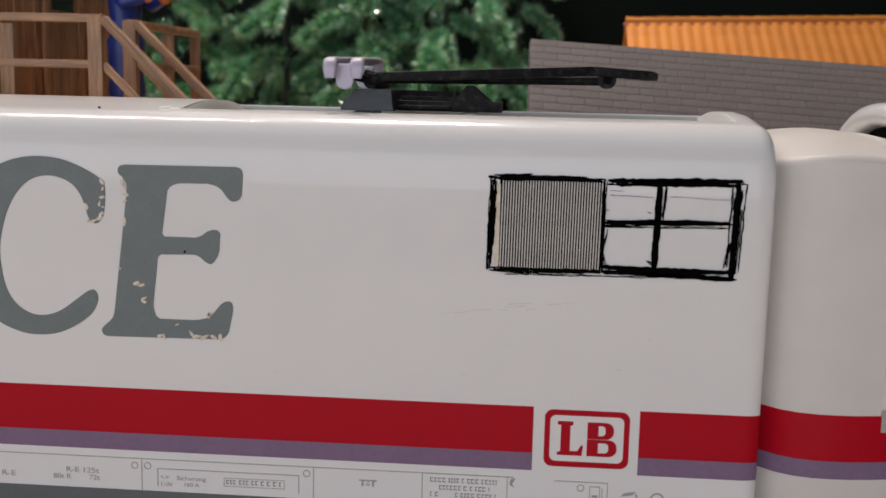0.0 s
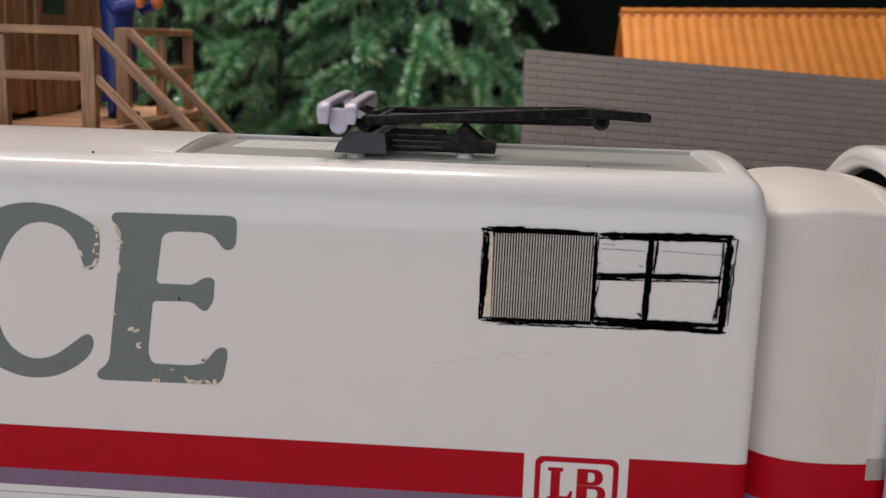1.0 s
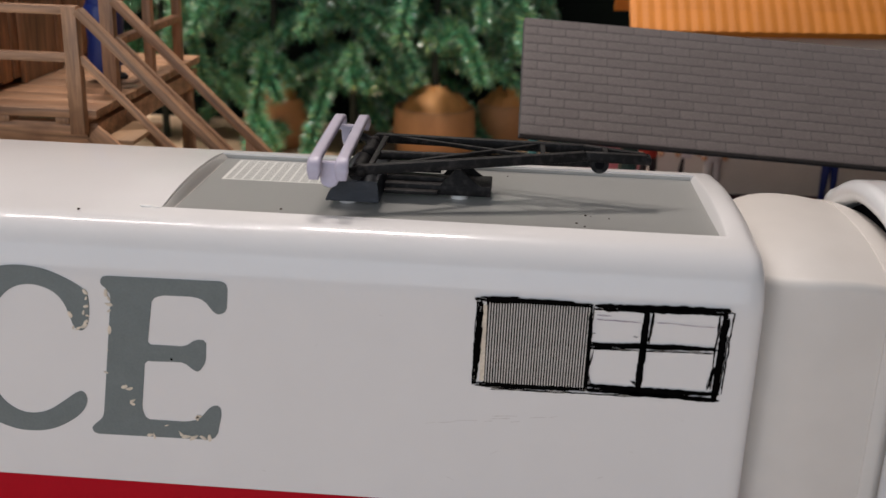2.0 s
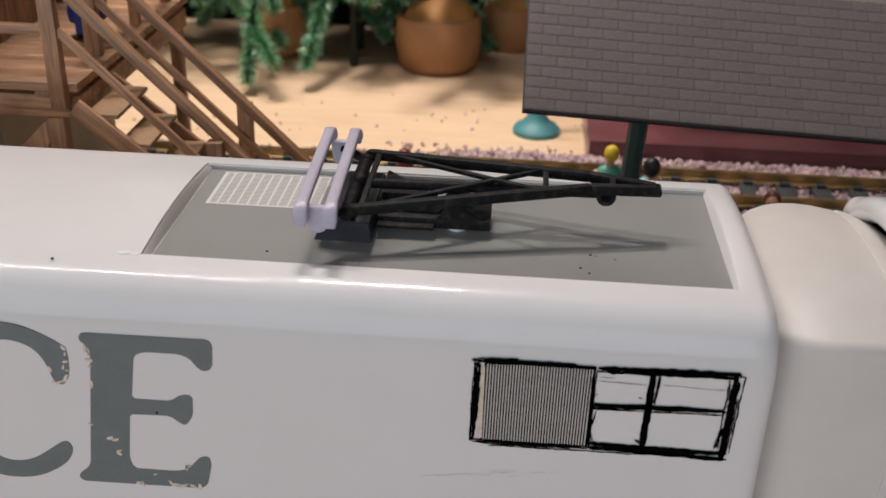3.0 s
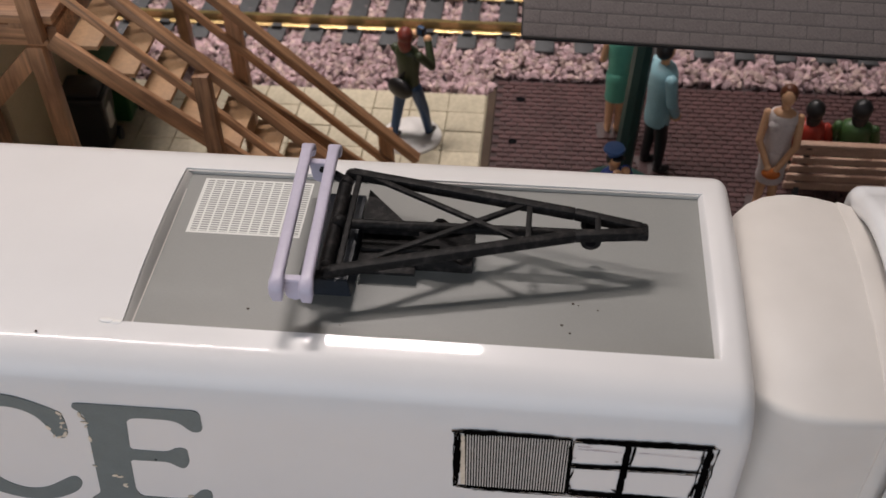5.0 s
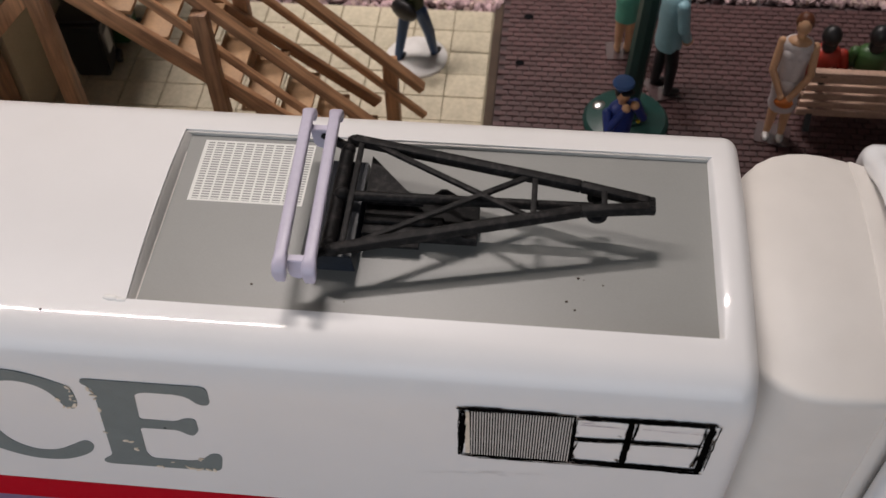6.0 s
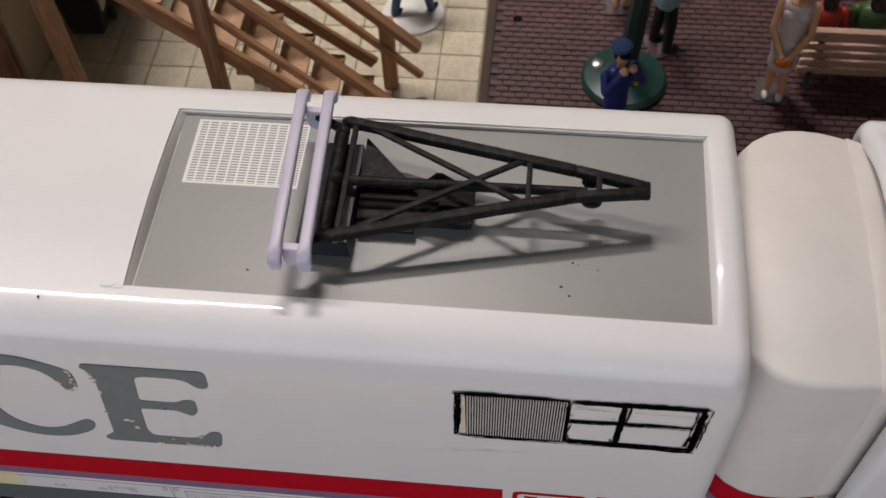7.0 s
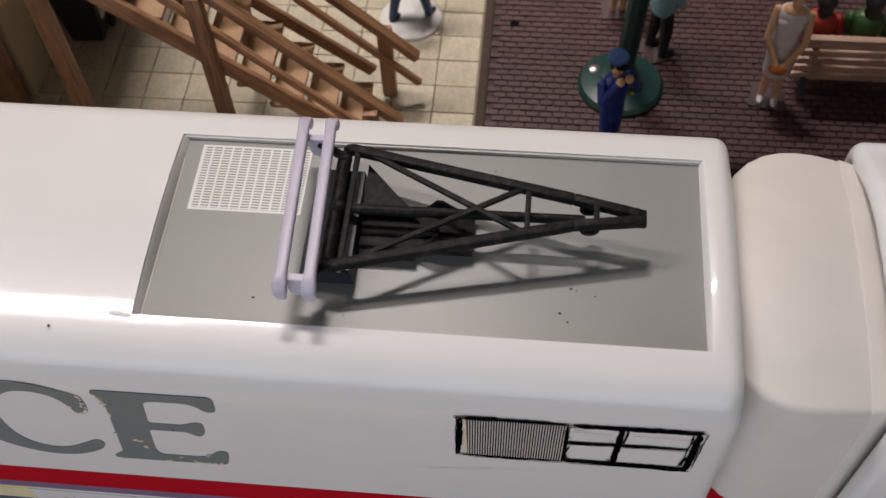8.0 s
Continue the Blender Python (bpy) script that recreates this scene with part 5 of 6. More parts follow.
def pine(x, y, z0, height, reach, seed, low, count=22):
    """An artificial pine: wire trunk, drooping limbs with side twigs, each a thick bottle brush of flat tinsel strips."""
    rnd = random.Random(seed)
    t = thing("pine_tree", (x, y, z0), "artificial green tinsel pine with drooping branches", "pine tree", "artificial pines")
    bm = bmesh.new()
    rod(bm, (0, 0, 0), (0, 0, height), 0.0045, 0.0015, n=8)
    twigs = []
    for k in range(count):
        f = (k + 0.5) / count
        z = low + (height - low) * f
        ang = k * 2.39996 + rnd.uniform(-0.4, 0.4)
        ln = reach * (1 - 0.68 * f) * rnd.uniform(0.7, 1.2)
        d = Vector((math.cos(ang), math.sin(ang), 0))
        droop = rnd.uniform(0.25, 0.80)
        knots = [Vector((0, 0, z)) + d * ln * u + Vector((0, 0, ln * (0.35 * u - (0.35 + droop) * u * u))) for u in (0.0, 0.3, 0.6, 0.85, 1.0)]
        for q in knots:
            q.z = max(q.z, 0.014 - z0)
        for i, (p, q) in enumerate(zip(knots, knots[1:])):
            rod(bm, p, q, 0.0020 - 0.0003 * i, 0.0017 - 0.0003 * i, n=5, caps=False)
            twigs.append((p, q, 1.0 if i else 0.5))
        for u in (0.35, 0.6, 0.8):
            if rnd.random() < 0.25:
                continue
            i = 0 if u < 0.4 else 1 if u < 0.7 else 2
            q = knots[i].lerp(knots[i + 1], rnd.uniform(0.3, 0.9))
            side = Matrix.Rotation(rnd.choice((-1, 1)) * rnd.uniform(0.5, 1.0), 3, "Z") @ d
            e = q + side * ln * rnd.uniform(0.22, 0.42) + Vector((0, 0, -ln * rnd.uniform(0.06, 0.30)))
            e.z = max(e.z, 0.014 - z0)
            rod(bm, q, e, 0.0012, 0.0007, n=5, caps=False)
            twigs.append((q, e, 1.0))
    part("trunk", bm, WIRE, t, "dark green wire trunk with limbs")
    # the last, pale share paints glints at the needle tips
    for mat, share, nm, label in ((NEEDLE, 0.72, "crown", ""), (NEEDLE2, 0.20, "crown_tinsel", "yellow-green tinsel strips"), (GLINT, 0.07, "crown_glitter", "pale tinsel tips painted as glints")):
        vs, fs = [], []
        for p, q, full in twigs:
            ax = (q - p).normalized()
            u = ax.orthogonal().normalized()
            w = ax.cross(u)
            for _ in range(int((q - p).length * 13500 * share * full)):
                s = rnd.random()
                a = rnd.uniform(0, 6.283)
                v = (math.cos(a) * u + math.sin(a) * w + ax * rnd.uniform(0.1, 0.8)).normalized()
                ln = rnd.uniform(0.009, 0.018) * (1.1 - 0.25 * s)
                o = p.lerp(q, s)
                side = v.cross(Vector((rnd.gauss(0, 1), rnd.gauss(0, 1), rnd.gauss(0, 1)))).normalized() * rnd.uniform(0.0004, 0.0010)
                e = o + v * ln
                if mat is GLINT:
                    o = o.lerp(e, 0.55)
                k = len(vs)
                vs += [o - side, o + side, e]
                fs.append((k, k + 1, k + 2))
        me = bpy.data.meshes.new(nm)
        me.from_pydata([tuple(v) for v in vs], [], fs)
        me.materials.append(mat)
        ob = tagged(new(nm, me), label, kind="stuff")
        ob.parent = t


# ---- wooden station building with outside stairs ----
def stairs_and_deck():
    b = thing("wooden_station", (-0.30, 0.30, 0.017), "brown plank station building with raised deck and stairs", "station building")
    o = Vector((0.30, -0.30, -0.017))

    def P(name, build, mat=WOOD, label="", parent=None):
        bm = bmesh.new()
        build(bm)
        for v in bm.verts:
            v.co += o
        if mat is WOOD:
            mat = WOOD_SLOPE if name in ("stringer", "handrail", "lower_rail") else WOOD_LONG if name in ("deck_board", "deck_beam", "deck_rail") else WOOD
        return part(name, bm, mat, parent or b, label)

    yn, yf = 0.2290, 0.2825
    zd = 0.1785
    # deck boards
    for k in range(9):
        y = 0.232 + 0.0225 * k
        P("deck_board", lambda bm: box(bm, (-0.60, y, zd - 0.005), (-0.2145, y + 0.0222, zd), bevel=0.0004))
    P("deck_beam", lambda bm: box(bm, (-0.60, 0.236, zd - 0.021), (-0.222, 0.242, zd - 0.0085), bevel=0.0004))
    P("deck_beam", lambda bm: box(bm, (-0.2215, 0.236, zd - 0.021), (-0.2155, 0.430, zd - 0.0085), bevel=0.0004))
    for x in (-0.30, -0.27, -0.235, -0.224):
        P("beam_end", lambda bm: box(bm, (x - 0.004, 0.2325, zd - 0.0085), (x + 0.004, 0.420, zd - 0.0052), bevel=0.0003))
    # plank wall behind the deck, running away from the train
    for k in range(15):
        y = 0.238 + 0.0135 * k
        P("wall_plank", lambda bm: box(bm, (-0.2990 - 0.001 * (k % 2), y, zd + 0.0030 + 0.0012 * (k % 3)), (-0.2890 - 0.0012 * (k % 2), y + 0.0132, 0.40), bevel=0.0005))
    for k in range(17):
        x = -0.302 - 0.0165 * (k + 1)
        P("wall_plank", lambda bm: box(bm, (x, 0.2385 + 0.001 * (k % 2), zd + 0.0002), (x + 0.0162, 0.2470, 0.40), bevel=0.0005))
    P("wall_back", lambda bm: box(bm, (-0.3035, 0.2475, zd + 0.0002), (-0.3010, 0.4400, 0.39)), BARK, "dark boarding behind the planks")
    P("door_frame", lambda bm: [box(bm, (-0.2888, 0.300, zd + 0.0004), (-0.2860, 0.3055, 0.36), bevel=0.0004), box(bm, (-0.2888, 0.352, zd + 0.0004), (-0.2860, 0.3575, 0.36), bevel=0.0004)])
    door = P("door", lambda bm: box(bm, (-0.2888, 0.3057, zd + 0.0006), (-0.2872, 0.3518, 0.36)), label="brown panelled door with a small window")
    P("door_window", lambda bm: box(bm, (-0.2871, 0.312, 0.2440), (-0.2866, 0.345, 0.30)), WINDOWDARK, "dark glass pane", door)
    P("corner_post", lambda bm: box(bm, (-0.2885, 0.4395, zd + 0.0002), (-0.2800, 0.448, 0.40), bevel=0.0006))
    # below the deck
    P("leg", lambda bm: box(bm, (-0.2350, 0.2345, 0.017), (-0.2260, 0.2430, zd - 0.0212), bevel=0.0005))
    P("leg", lambda bm: box(bm, (-0.2260, 0.4200, 0.017), (-0.2180, 0.4280, zd - 0.0212), bevel=0.0005))
    P("strut", lambda bm: beam(bm, (-0.285, 0.2375, 0.100), (-0.232, 0.2375, zd - 0.026), 0.005, 0.010, bevel=0.0005))
    for k in range(20):
        x = -0.281 - 0.0165 * (k + 1)
        P("base_plank", lambda bm: box(bm, (x, 0.2560 + 0.001 * (k % 2), 0.017), (x + 0.0162, 0.2650, zd - 0.0212), bevel=0.0005))
    P("base_wall", lambda bm: box(bm, (-0.60, 0.2700, 0.017), (-0.2800, 0.4400, zd - 0.0087), bevel=0.0008), CREAMWALL, "cream plastered base wall")
    # stairs
    x_top, x_bot = -0.2150, -0.0540
    steps = 10
    rise = (zd - 0.017) / steps
    run = (x_bot - x_top) / steps
    for y in (yn, yf):
        P("stringer", lambda bm: beam(bm, (x_top - 0.001, y, zd - 0.012), (x_bot + 0.014 - (0.024 if y == yf else 0), y, 0.0215 + (0.020 if y == yf else 0)), 0.0035, 0.0105 if y == yn else 0.0075, bevel=0.0004), label="reddish brown sloping stair side" if y == yn else "")
    for k in range(1, steps):
        x, z = x_top + run * k, zd - rise * k
        P("tread", lambda bm: box(bm, (x - 0.0125, yn + 0.0020, z - 0.0026), (x + 0.0055, yf - 0.0020, z), bevel=0.0004), TREADWOOD, "pale worn stair tread")
    # handrails
    def hz(x):
        return 0.2345 - 0.980 * (x + 0.2195)
    for y, xe in ((yn, -0.040), (yf, -0.0365)):
        P("handrail", lambda bm: beam(bm, (-0.2195, y, hz(-0.2195)), (xe, y, hz(xe)), 0.0072, 0.0048, bevel=0.0006), label="thick sloping handrail")
        P("lower_rail", lambda bm: beam(bm, (-0.2200, y, 0.2085 if y == yn else 0.2120), (xe + 0.0005, y, hz(xe) - (0.0290 if y == yn else 0.0225)), 0.0034, 0.0042, bevel=0.0004))
        for x in (-0.2235, -0.1385, -0.0560):
            foot = 0.0172 if x > -0.2 else zd - 0.013
            P("stair_post", lambda bm: box(bm, (x - 0.0042, y - 0.0034 + (0.005 if y > 0.25 else -0.005) * (x > -0.2), foot), (x + 0.0042, y + 0.0034 + (0.005 if y > 0.25 else -0.005) * (x > -0.2), hz(x) - 0.002), bevel=0.0005))
    # deck railings
    for z in (0.2345, 0.2085):
        P("deck_rail", lambda bm: box(bm, (-0.60, yn - 0.0032, z - 0.0024), (-0.2195, yn + 0.0032, z + 0.0024), bevel=0.0006))
        P("deck_rail", lambda bm: box(bm, (-0.2265, yf, z - 0.0024), (-0.2200, 0.4150, z + 0.0024), bevel=0.0006))
    for x in (-0.276, -0.335, -0.40):
        P("rail_post", lambda bm: box(bm, (x - 0.0042, yn - 0.0030, zd), (x + 0.0042, yn + 0.0030, 0.2310), bevel=0.0005))
    for y in (0.352, 0.4120):
        P("rail_post", lambda bm: box(bm, (-0.2262, y - 0.0036, zd), (-0.2205, y + 0.0036, 0.2310), bevel=0.0005))


# ---- wheelie bins ----
def bin_(x, y, turn, mat, label, tall):
    t = thing("wheelie_bin", (x, y, 0.0175), label, "wheelie bin", "wheelie bins", turn=turn)
    t.scale = (0.84, 0.70, 1.0)
    bm = bmesh.new()
    vs = []
    for z, w, d in ((0.004, 0.0125, 0.0135), (tall * 0.86, 0.0165, 0.0180)):
        vs.append([bm.verts.new((sx * w, sy * d, z)) for sx, sy in ((-1, -1), (1, -1), (1, 1), (-1, 1))])
    for k in range(4):
        bm.faces.new((vs[0][k], vs[0][(k + 1) % 4], vs[1][(k + 1) % 4], vs[1][k]))
    bm.faces.new(vs[0][::-1])
    bm.faces.new(vs[1])
    bmesh.ops.bevel(bm, geom=bm.edges[:], offset=0.0012, segments=2, affect="EDGES")
    part("bin_body", bm, mat, t)
    bm = bmesh.new()
    box(bm, (-0.0185, -0.0205, tall * 0.865), (0.0185, 0.0215, tall * 0.865 + 0.0035), bevel=0.001)
    box(bm, (-0.0150, -0.0165, tall * 0.865 + 0.0035), (0.0150, 0.0165, tall * 0.865 + 0.0065), bevel=0.0018)
    rod(bm, (-0.016, 0.0225, tall * 0.865 + 0.001), (0.016, 0.0225, tall * 0.865 + 0.001), 0.0018, n=10)
    part("lid", bm, mat, t)
    for s in (-1, 1):
        bm = bmesh.new()
        rod(bm, (s * 0.0125, 0.014, 0.0052), (s * 0.0155, 0.014, 0.0052), 0.0052, n=16)
        part("wheel", bm, BINBLACK, t)
    bm = bmesh.new()
    box(bm, (0.01535, -0.010, tall * 0.42), (0.0166, 0.002, tall * 0.72))
    part("paper_label", bm, PAPER, t, "grey paper label")


# ---- bench ----
def bench(x, y):
    t = thing("park_bench", (x, y, 0.0175), "slatted park bench with black iron ends", "bench")
    half = 0.066
    for k in range(5):
        z = 0.0100 + 0.0078 * k
        yy = 0.004 - 0.0013 * k
        bm = bmesh.new()
        box(bm, (-half, yy, z), (half, yy + 0.0024, z + 0.0048), bevel=0.0005)
        part("back_slat", bm, BENCHWOOD, t)
    bm = bmesh.new()
    box(bm, (-half - 0.002, -0.0042, 0.0486), (half + 0.002, 0.0006, 0.0514), bevel=0.0006)
    part("top_rail", bm, BENCHWOOD, t)
    for k in range(4):
        yy = 0.0095 + 0.0075 * k
        bm = bmesh.new()
        box(bm, (-half, yy, 0.0195), (half, yy + 0.0055, 0.0220), bevel=0.0005)
        part("seat_slat", bm, BENCHWOOD, t)
    for s in (-1, 1):
        x0 = s * (half - 0.008)
        bm = bmesh.new()
        beam(bm, (x0, -0.0005, 0.0485), (x0, 0.0085, 0.0185), 0.0035, 0.003)
        beam(bm, (x0, 0.006, 0.018), (x0, 0.041, 0.018), 0.0035, 0.003)
        beam(bm, (x0, 0.008, 0.018), (x0, 0.001, 0.0), 0.0035, 0.003)
        beam(bm, (x0, 0.038, 0.018), (x0, 0.040, 0.0), 0.0035, 0.003)
        beam(bm, (x0, 0.003, 0.034), (x0, 0.038, 0.034), 0.0035, 0.003)
        beam(bm, (x0, 0.038, 0.034), (x0, 0.039, 0.018), 0.0035, 0.003)
        part("bench_end", bm, BENCHIRON, t, "black iron bench end")


# ---- figures: plain painted shapes, one mesh each ----
def limb(bm, pts, radii, mat):
    for (p, q), (a, b) in zip(zip(pts, pts[1:]), zip(radii, radii[1:])):
        rod(bm, p, q, a, b, n=12, mat=mat, caps=True)
    for p, r in zip(pts, radii):
        ball(bm, p, r, mat, 12, 8)


def figure(label, at, turn, h, mats, build):
    bm = bmesh.new()
    build(bm, h)
    ob = link("figurine", bm, mats, sharp=60)
    ob.matrix_basis = pose(*at, 0, 0, turn)
    return tagged(ob, label, "figurine", "toy figurines")


def trunk(bm, h, z0, z1, w0, w1, d, mat):
    """Torso from hip to shoulder."""
    n = 16
    rings = []
    for f, s in ((0, 0.94), (0.12, 1.0), (0.35, 0.93), (0.6, 1.0), (0.85, 1.04), (0.95, 0.86), (1.0, 0.45)):
        w = w0 + (w1 - w0) * f
        rings.append([bm.verts.new((h * s * w * math.cos(a), h * s * d * math.sin(a), h * (z0 + (z1 - z0) * f))) for a in (2 * math.pi * k / n for k in range(n))])
    fs = []
    for a, b in zip(rings, rings[1:]):
        fs += [bm.faces.new((a[k], a[(k + 1) % n], b[(k + 1) % n], b[k])) for k in range(n)]
    fs += [bm.faces.new(rings[0][::-1]), bm.faces.new(rings[-1])]
    for f in fs:
        f.material_index = mat


def head(bm, h, z, skin, hair, y=0.0, long_hair=False, style=1.0):
    limb(bm, [(0, y, h * (z - 0.09)), (0, y, h * (z - 0.03))], [h * 0.028, h * 0.028], skin)
    ball(bm, (0, y, h * z), (h * 0.046, h * 0.054, h * 0.064), skin)
    ball(bm, (0, y + h * 0.016, h * (z + 0.014)), (h * 0.053 * style, h * 0.052 * style, h * 0.062 * style), hair)
    if long_hair:
        ball(bm, (0, y + h * 0.030, h * (z - 0.055)), (h * 0.056, h * 0.040, h * 0.078), hair)


def legs(bm, h, spread, mat, shoe, stride=0.0):
    for s in (-1, 1):
        x = s * h * spread
        limb(bm, [(x * 0.7, 0, h * 0.48), (x, s * stride * h * 0.5 - 0.01 * h, h * 0.26), (x * 1.1, s * stride * h, h * 0.045)], [h * 0.052, h * 0.042, h * 0.030], mat)
        ball(bm, (x * 1.1, s * stride * h - h * 0.028, h * 0.022), (h * 0.030, h * 0.062, h * 0.024), shoe)


def arms(bm, h, sh, z, elbow, hand, r, sleeve, skin, both=True):
    for s in (-1, 1):
        a = (s * h * sh, 0, h * z)
        e = (s * h * elbow[0], h * elbow[1], h * elbow[2])
        q = (s * h * hand[0], h * hand[1], h * hand[2])
        limb(bm, [a, e, q], [h * r, h * r * 0.9, h * r * 0.75], sleeve)
        ball(bm, q, h * r * 0.9, skin)


def plate_base(bm, w, d, mat, shift=(0, 0)):
    box(bm, (shift[0] - w, shift[1] - d, 0), (shift[0] + w, shift[1] + d, 0.0010), mat=mat)


def figures():
    G = 0.0174

    def photographer(bm, h):
        lathe(bm, [(0.0205, 0), (0.0205, 0.0012), (0.0195, 0.0020)], n=32, mat=5)
        legs(bm, h, 0.085, 0, 4, 0.10)
        trunk(bm, h, 0.46, 0.83, 0.088, 0.105, 0.066, 1)
        arms(bm, h, 0.11, 0.78, (0.15, -0.09, 0.66), (0.06, -0.17, 0.82), 0.036, 1, 2)
        head(bm, h, 0.915, 2, 3, 0, True, 1.12)
        ball(bm, (0.02 * h, 0.085 * h, 0.50 * h), (h * 0.115, h * 0.045, h * 0.085), 4)
        limb(bm, [(-0.09 * h, 0.02 * h, 0.78 * h), (0.05 * h, 0.075 * h, 0.54 * h)], [h * 0.014, h * 0.014], 4)
        box(bm, (-0.035 * h, -0.20 * h, 0.83 * h), (0.035 * h, -0.15 * h, 0.90 * h), mat=4, bevel=0.001)
    figure("red-haired toy figurine in green jacket and jeans", (-0.050, 0.352, G), 150, 0.087, [P_JEANS, P_OLIVE, SKIN, P_HAIR, P_BLACK, P_WHITE], photographer)

    def lady(bm, h):
        plate_base(bm, 0.0105, 0.0085, 3)
        for s in (-1, 1):
            x = s * h * 0.035
            limb(bm, [(x, 0, h * 0.40), (x, 0, h * 0.22), (x, 0, h * 0.04)], [h * 0.040, h * 0.034, h * 0.022], 0)
            ball(bm, (x, -h * 0.02, h * 0.025), (h * 0.024, h * 0.05, h * 0.02), 0)
        trunk(bm, h, 0.30, 0.56, 0.082, 0.088, 0.070, 1)
        trunk(bm, h, 0.50, 0.83, 0.078, 0.098, 0.062, 1)
        arms(bm, h, 0.098, 0.77, (0.115, -0.03, 0.62), (0.05, -0.11, 0.66), 0.027, 0, 0)
        head(bm, h, 0.915, 0, 2, 0, False, 1.08)
    figure("blond toy figurine in a mint green dress", (0.0853, 0.368, G), 185, 0.091, [SKIN, P_MINT, P_BLOND, P_CLEAR], lady)

    def gentleman(bm, h):
        plate_base(bm, 0.0105, 0.0085, 4)
        legs(bm, h, 0.058, 0, 0, 0.02)
        trunk(bm, h, 0.38, 0.83, 0.098, 0.112, 0.085, 1)
        arms(bm, h, 0.118, 0.77, (0.135, -0.02, 0.60), (0.09, -0.08, 0.47), 0.040, 1, 2)
        head(bm, h, 0.915, 2, 3, 0, False, 1.10)
    figure("dark-haired toy figurine in pale blue coat", (0.1095, 0.333, G), 110, 0.097, [P_BLACK, P_SKY, SKIN, P_BLACK, P_CLEAR], gentleman)

    def bride(bm, h):
        plate_base(bm, 0.0105, 0.0090, 4, (0, 0.001))
        for s in (-1, 1):
            x = s * h * 0.034
            limb(bm, [(x, 0, h * 0.40), (x * 1.1, 0, h * 0.22), (x * 1.3, 0, h * 0.04)], [h * 0.040, h * 0.034, h * 0.020], 0)
            ball(bm, (x * 1.3, -h * 0.025, h * 0.025), (h * 0.024, h * 0.052, h * 0.022), 3)
        trunk(bm, h, 0.27, 0.54, 0.088, 0.094, 0.078, 1)
        trunk(bm, h, 0.50, 0.82, 0.082, 0.094, 0.066, 1)
        ball(bm, (-0.04 * h, -0.045 * h, 0.72 * h), (h * 0.042, h * 0.034, h * 0.042), 1)
        ball(bm, (0.04 * h, -0.045 * h, 0.72 * h), (h * 0.042, h * 0.034, h * 0.042), 1)
        ball(bm, (0, -0.01 * h, 0.80 * h), (h * 0.075, h * 0.05, h * 0.035), 0)
        arms(bm, h, 0.098, 0.78, (0.112, -0.06, 0.60), (0.025, -0.115, 0.44), 0.026, 0, 0)
        head(bm, h, 0.915, 0, 2, 0, False, 1.05)
        ball(bm, (0, -0.12 * h, 0.405 * h), (h * 0.060, h * 0.030, h * 0.042), 5)
    figure("toy figurine in pearl dress holding orange-red bag", (0.1765, 0.296, G), -12, 0.094, [SKIN, P_PEARL, P_AUBURN, P_WHITE, P_CLEAR, P_ORANGE], bride)

    def conductor(bm, h):
        legs(bm, h, 0.052, 0, 3, 0.03)
        trunk(bm, h, 0.40, 0.82, 0.092, 0.108, 0.072, 0)
        arms(bm, h, 0.112, 0.77, (0.140, -0.07, 0.68), (0.035, -0.105, 0.865), 0.036, 0, 2)
        head(bm, h, 0.895, 2, 3, 0, False, 0.98)
        z = 0.945 * h
        lathe(bm, [(h * 0.052, z), (h * 0.056, z + 0.02 * h), (h * 0.078, z + 0.045 * h), (h * 0.070, z + 0.062 * h), (h * 0.02, z + 0.066 * h)], (0, 0.01 * h), 20, 1)
        ball(bm, (0, -0.055 * h, z + 0.006 * h), (h * 0.05, h * 0.035, h * 0.008), 3)
        ball(bm, (0.09 * h, -0.09 * h, 0.68 * h), (h * 0.018, h * 0.018, h * 0.010), 4)
    figure("blue-uniformed conductor toy figurine with peaked cap", (0.0785, 0.2500, G), 30, 0.079, [P_BLUE, P_CAP, SKIN, P_BLACK, P_BLOND], conductor)

    def seated(bm, h):
        for s in (-1, 1):
            limb(bm, [(s * h * 0.05, 0, h * 0.05), (s * h * 0.06, -h * 0.22, h * 0.06), (s * h * 0.06, -h * 0.25, -h * 0.16)], [h * 0.055, h * 0.045, h * 0.03], 1)
        trunk(bm, h, 0.0, 0.42, 0.098, 0.112, 0.075, 0)
        arms(bm, h, 0.118, 0.36, (0.16, -0.02, 0.22), (0.10, -0.14, 0.14), 0.038, 0, 2)
        head(bm, h, 0.515, 2, 3, 0, True, 1.32)
    figure("black-haired toy figurine in red seated on the bench", (0.1990, 0.3165, 0.0375), 180, 0.083, [P_RED, P_BLACK, SKIN, P_BLACK], seated)
    figure("black-haired toy figurine in green seated on the bench", (0.2260, 0.3165, 0.0375), 170, 0.086, [P_GREEN, P_BLACK, SKIN, P_BLACK], seated)

    def worker(bm, h):
        legs(bm, h, 0.07, 0, 2, 0.0)
        trunk(bm, h, 0.10, 0.50, 0.130, 0.120, 0.10, 0)
        trunk(bm, h, 0.42, 0.83, 0.115, 0.128, 0.09, 0)
        arms(bm, h, 0.128, 0.77, (0.150, -0.09, 0.66), (0.09, -0.22, 0.70), 0.042, 0, 1)
        head(bm, h, 0.915, 3, 2, 0, False, 1.05)
    figure("blue-overalled worker toy figurine with orange gloves", (-0.2425, 0.3250, 0.1778), 75, 0.108, [P_BLUE, P_ORANGE, P_BLACK, SKIN], worker)

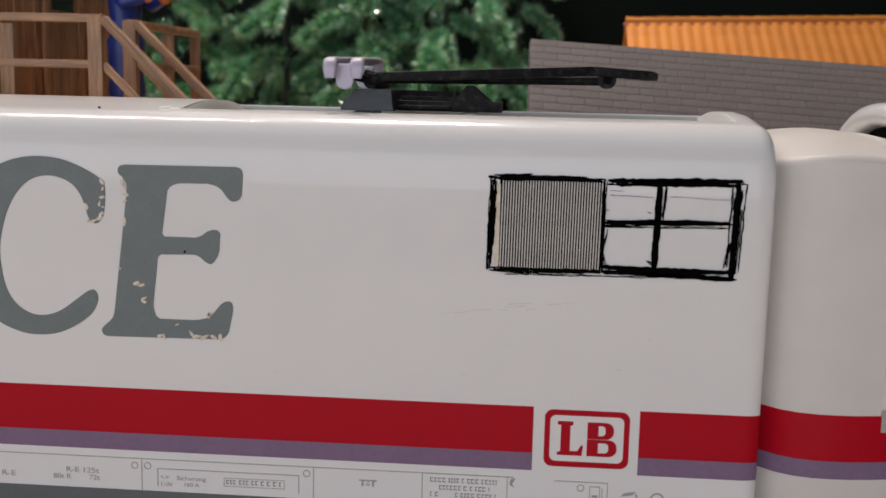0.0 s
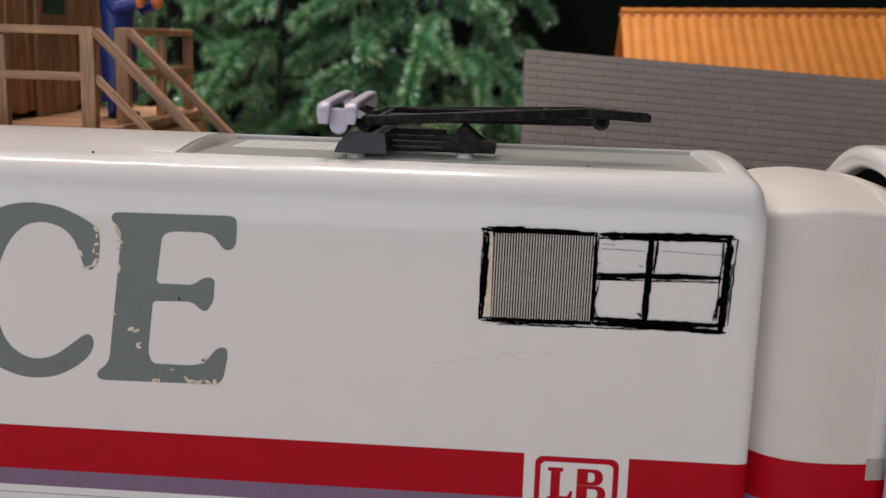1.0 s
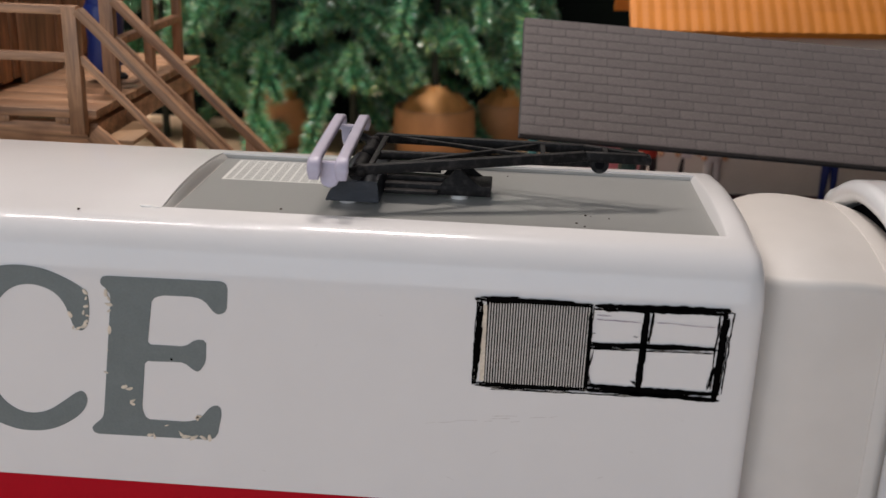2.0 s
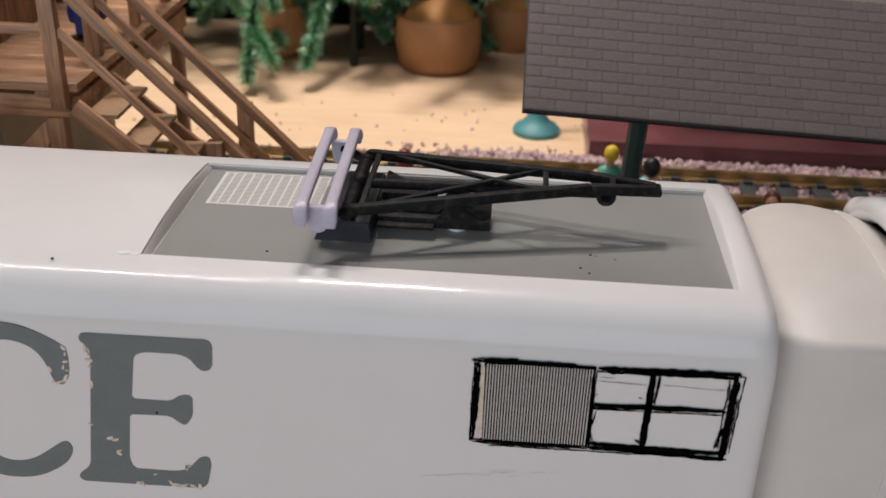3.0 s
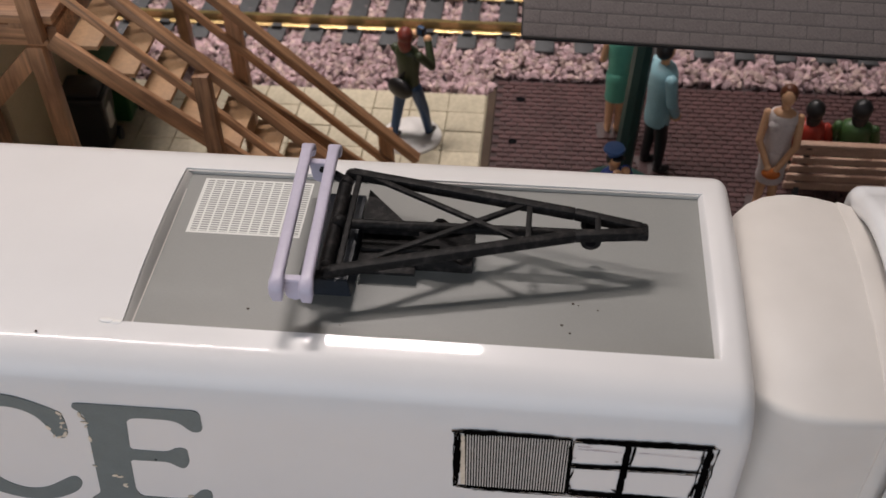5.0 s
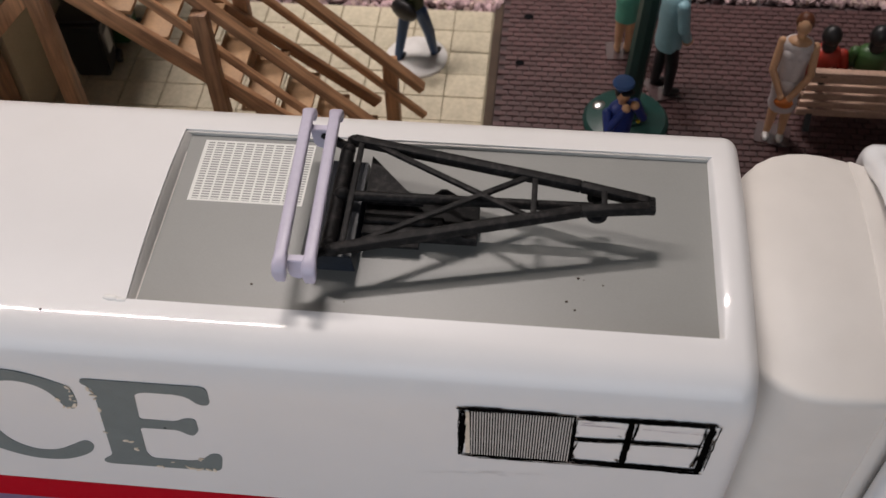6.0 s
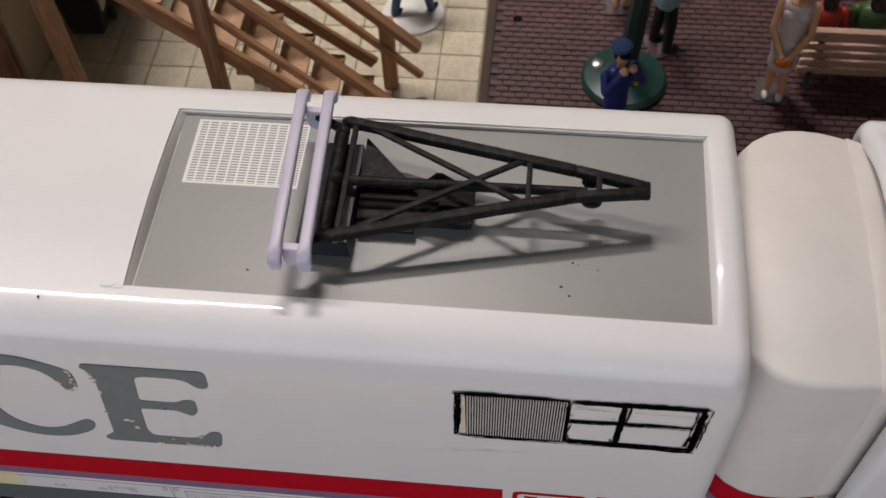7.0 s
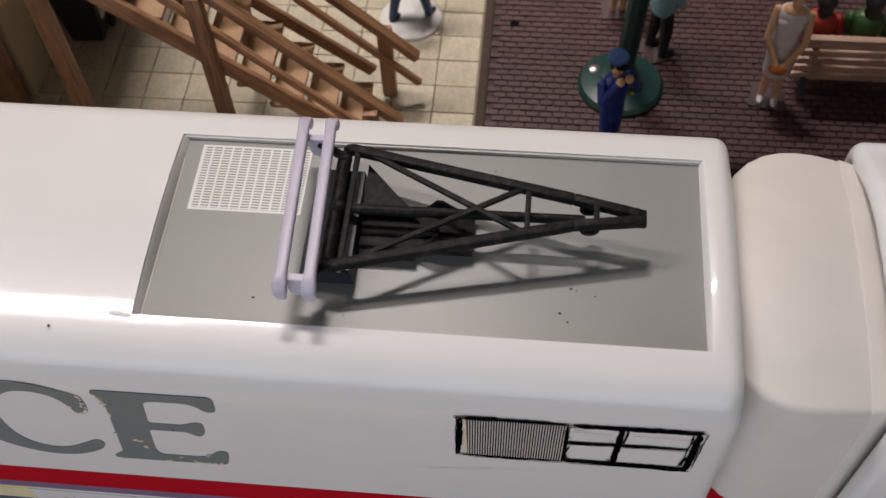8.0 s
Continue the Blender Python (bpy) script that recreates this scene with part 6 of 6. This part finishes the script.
    def far_man(bm, h):
        legs(bm, h, 0.06, 1, 1, 0.02)
        trunk(bm, h, 0.42, 0.83, 0.10, 0.115, 0.075, 0)
        arms(bm, h, 0.12, 0.77, (0.14, -0.03, 0.62), (0.12, -0.06, 0.47), 0.038, 0, 2)
        head(bm, h, 0.915, 2, 3, 0, False, 1.08)
    def far_woman(bm, h):
        far_man(bm, h)
        ball(bm, (0, 0.012 * h, 0.945 * h), (h * 0.13, h * 0.10, h * 0.10), 3, u=14, v=10)
        ball(bm, (0.06 * h, 0.02 * h, 0.89 * h), (h * 0.07, h * 0.07, h * 0.08), 3)
    for x, y, coat, trousers, hair, build, label in ((0.1490, 0.650, P_RED, P_BLACK, P_BROWN, far_man, "toy figurine in red coat on the far platform"),
                                                    (0.1680, 0.662, P_JEANS, P_JEANS, P_PEARL, far_man, "toy figurine in slate blue on the far platform"),
                                                    (0.1850, 0.655, P_PEARL, P_BLACK, P_PEARL, far_man, "toy figurine in light grey on the far platform"),
                                                    (0.2080, 0.645, P_WHITE, P_WHITE, P_BROWN, far_man, "toy figurine in white on the far platform"),
                                                    (0.2290, 0.660, P_CYAN, P_CYAN, P_ORANGE, far_woman, "toy figurine in turquoise with big orange hair"),
                                                    (0.3180, 0.650, P_BLUE, P_BLUE, P_BROWN, far_man, "toy figurine in dark blue on the far platform")):
        figure(label, (x, y, 0.0304), 10, 0.068 if build is far_woman else 0.084, [coat, trousers, SKIN, hair], build)


canopy()
house()
far_platform()
lamp_post(0.040, 0.672)
for px, py, r, hh in ((-0.072, 0.868, 0.048, 0.060), (-0.262, 0.895, 0.040, 0.060), (0.008, 0.958, 0.035, 0.050)):
    pot(px, py, r, hh)
pine(-0.072, 0.868, 0.060, 0.48, 0.165, 21, 0.045)
pine(-0.262, 0.885, 0.060, 0.50, 0.185, 22, 0.0)
pine(0.008, 0.953, 0.050, 0.45, 0.095, 23, 0.075, 19)
pine(-0.168, 0.920, 0.0, 0.55, 0.160, 24, 0.055)
pine(-0.165, 0.855, 0.0, 0.42, 0.115, 26, 0.085)
pine(-0.400, 0.900, 0.0, 0.50, 0.150, 25, 0.08)
stairs_and_deck()
bin_(-0.2580, 0.3240, 4, BINBLACK, "black wheelie bin below the wooden deck", 0.052)
bin_(-0.2540, 0.3570, 2, BINGREEN, "green wheelie bin with a paper label", 0.053)
bench(0.2550, 0.3010)
figures()


# ---- platforms with their tiles and bricks ----
def block_mesh(name, w, d, h, c, mat):
    b = bmesh.new()
    lo = [b.verts.new(v) for v in ((0, 0, 0), (w, 0, 0), (w, d, 0), (0, d, 0))]
    hi = [b.verts.new(v) for v in ((c, c, h), (w - c, c, h), (w - c, d - c, h), (c, d - c, h))]
    b.faces.new(hi)
    for k in range(4):
        b.faces.new((lo[k], lo[(k + 1) % 4], hi[(k + 1) % 4], hi[k]))
    me = bpy.data.meshes.new(name)
    b.normal_update()
    b.to_mesh(me)
    b.free()
    me.materials.append(mat)
    return me


def platforms():
    rnd = random.Random(31)
    bm = bmesh.new()
    box(bm, (-0.62, 0.175, 0.0), (-0.0015, 0.404, 0.0160))
    tiled = tagged(link("tiled_platform", bm, GROUT, sharp=0), "low platform laid with cream square tiles", "platform", kind="structure")
    bm = bmesh.new()
    box(bm, (0.0045, 0.175, 0.0), (0.70, 0.4225, 0.0160))
    bricked = tagged(link("brick_platform", bm, MORTAR, sharp=0), "low platform laid with purple-brown bricks", "platform", kind="structure")
    bm = bmesh.new()
    box(bm, (-0.0013, 0.175, 0.0), (0.0043, 0.420, 0.0164), bevel=0.0004)
    tagged(link("platform_edging", bm, BARK), "dark brown wooden strip between the two platforms", "edging", kind="structure")
    tw, td = 0.0262, 0.0218
    me = block_mesh("floor_tile", tw - 0.00035, td - 0.00035, 0.0012, 0.0003, TILE)
    for r in range(10):
        for k in range(13):
            ob = new("floor_tile", me)
            ob.parent = tiled
            ob.location = (-0.0020 - tw * (k + 1) + rnd.uniform(-0.0002, 0.0002), 0.404 - td * (r + 1), 0.0160 + rnd.uniform(-0.0002, 0.0002))
            ob.rotation_euler = (0, 0, rnd.uniform(-0.004, 0.004))
    bw, bd = 0.0083, 0.0048
    me = block_mesh("brick", bw - 0.0006, bd - 0.0006, 0.0013, 0.0003, BRICK)
    cells = []
    rows = int((0.4225 - 0.19) / bd)
    for r in range(rows):
        x = 0.0047 - (bw / 2 if r % 2 else 0)
        while x < 0.44:
            if x >= 0.0045:
                cells.append((x, 0.4222 - bd * (r + 1)))
            x += bw
    near = [q for q in cells if 0.245 < q[1] < 0.335 and q[0] < 0.155][:300]
    taken = set(near)
    for x, y in near:
        ob = new("brick", me)
        ob.parent, ob.location = bricked, (x, y, 0.0160 + rnd.uniform(-0.0002, 0.0001))
    vs, fs = [], []
    for q in cells:
        if q in taken:
            continue
        k, dz = len(vs), 0.0160 + rnd.uniform(-0.0002, 0.0001)
        vs += [(v.co.x + q[0], v.co.y + q[1], v.co.z + dz) for v in me.vertices]
        fs += [[i + k for i in p.vertices] for p in me.polygons]
    field = bpy.data.meshes.new("brick_field")
    field.from_pydata(vs, [], fs)
    field.materials.append(BRICK)
    ob = tagged(new("brick_field", field), "further rows of purple-brown bricks", kind="stuff")
    ob.parent = bricked
    # small holes and crumbs in the brickwork; dark discs paint the holes' shade
    bm = bmesh.new()
    for x, y, r in ((0.0185, 0.352, 0.0030), (0.022, 0.400, 0.0034)):
        lathe(bm, [(r, 0.01735), (r * 0.9, 0.0176), (r * 0.5, 0.0176)], (x, y), 12)
    tagged(link("hole_cap", bm, GAPSHADE), "dark screw holes in the brick platform", "screw hole", kind="structure")


platforms()
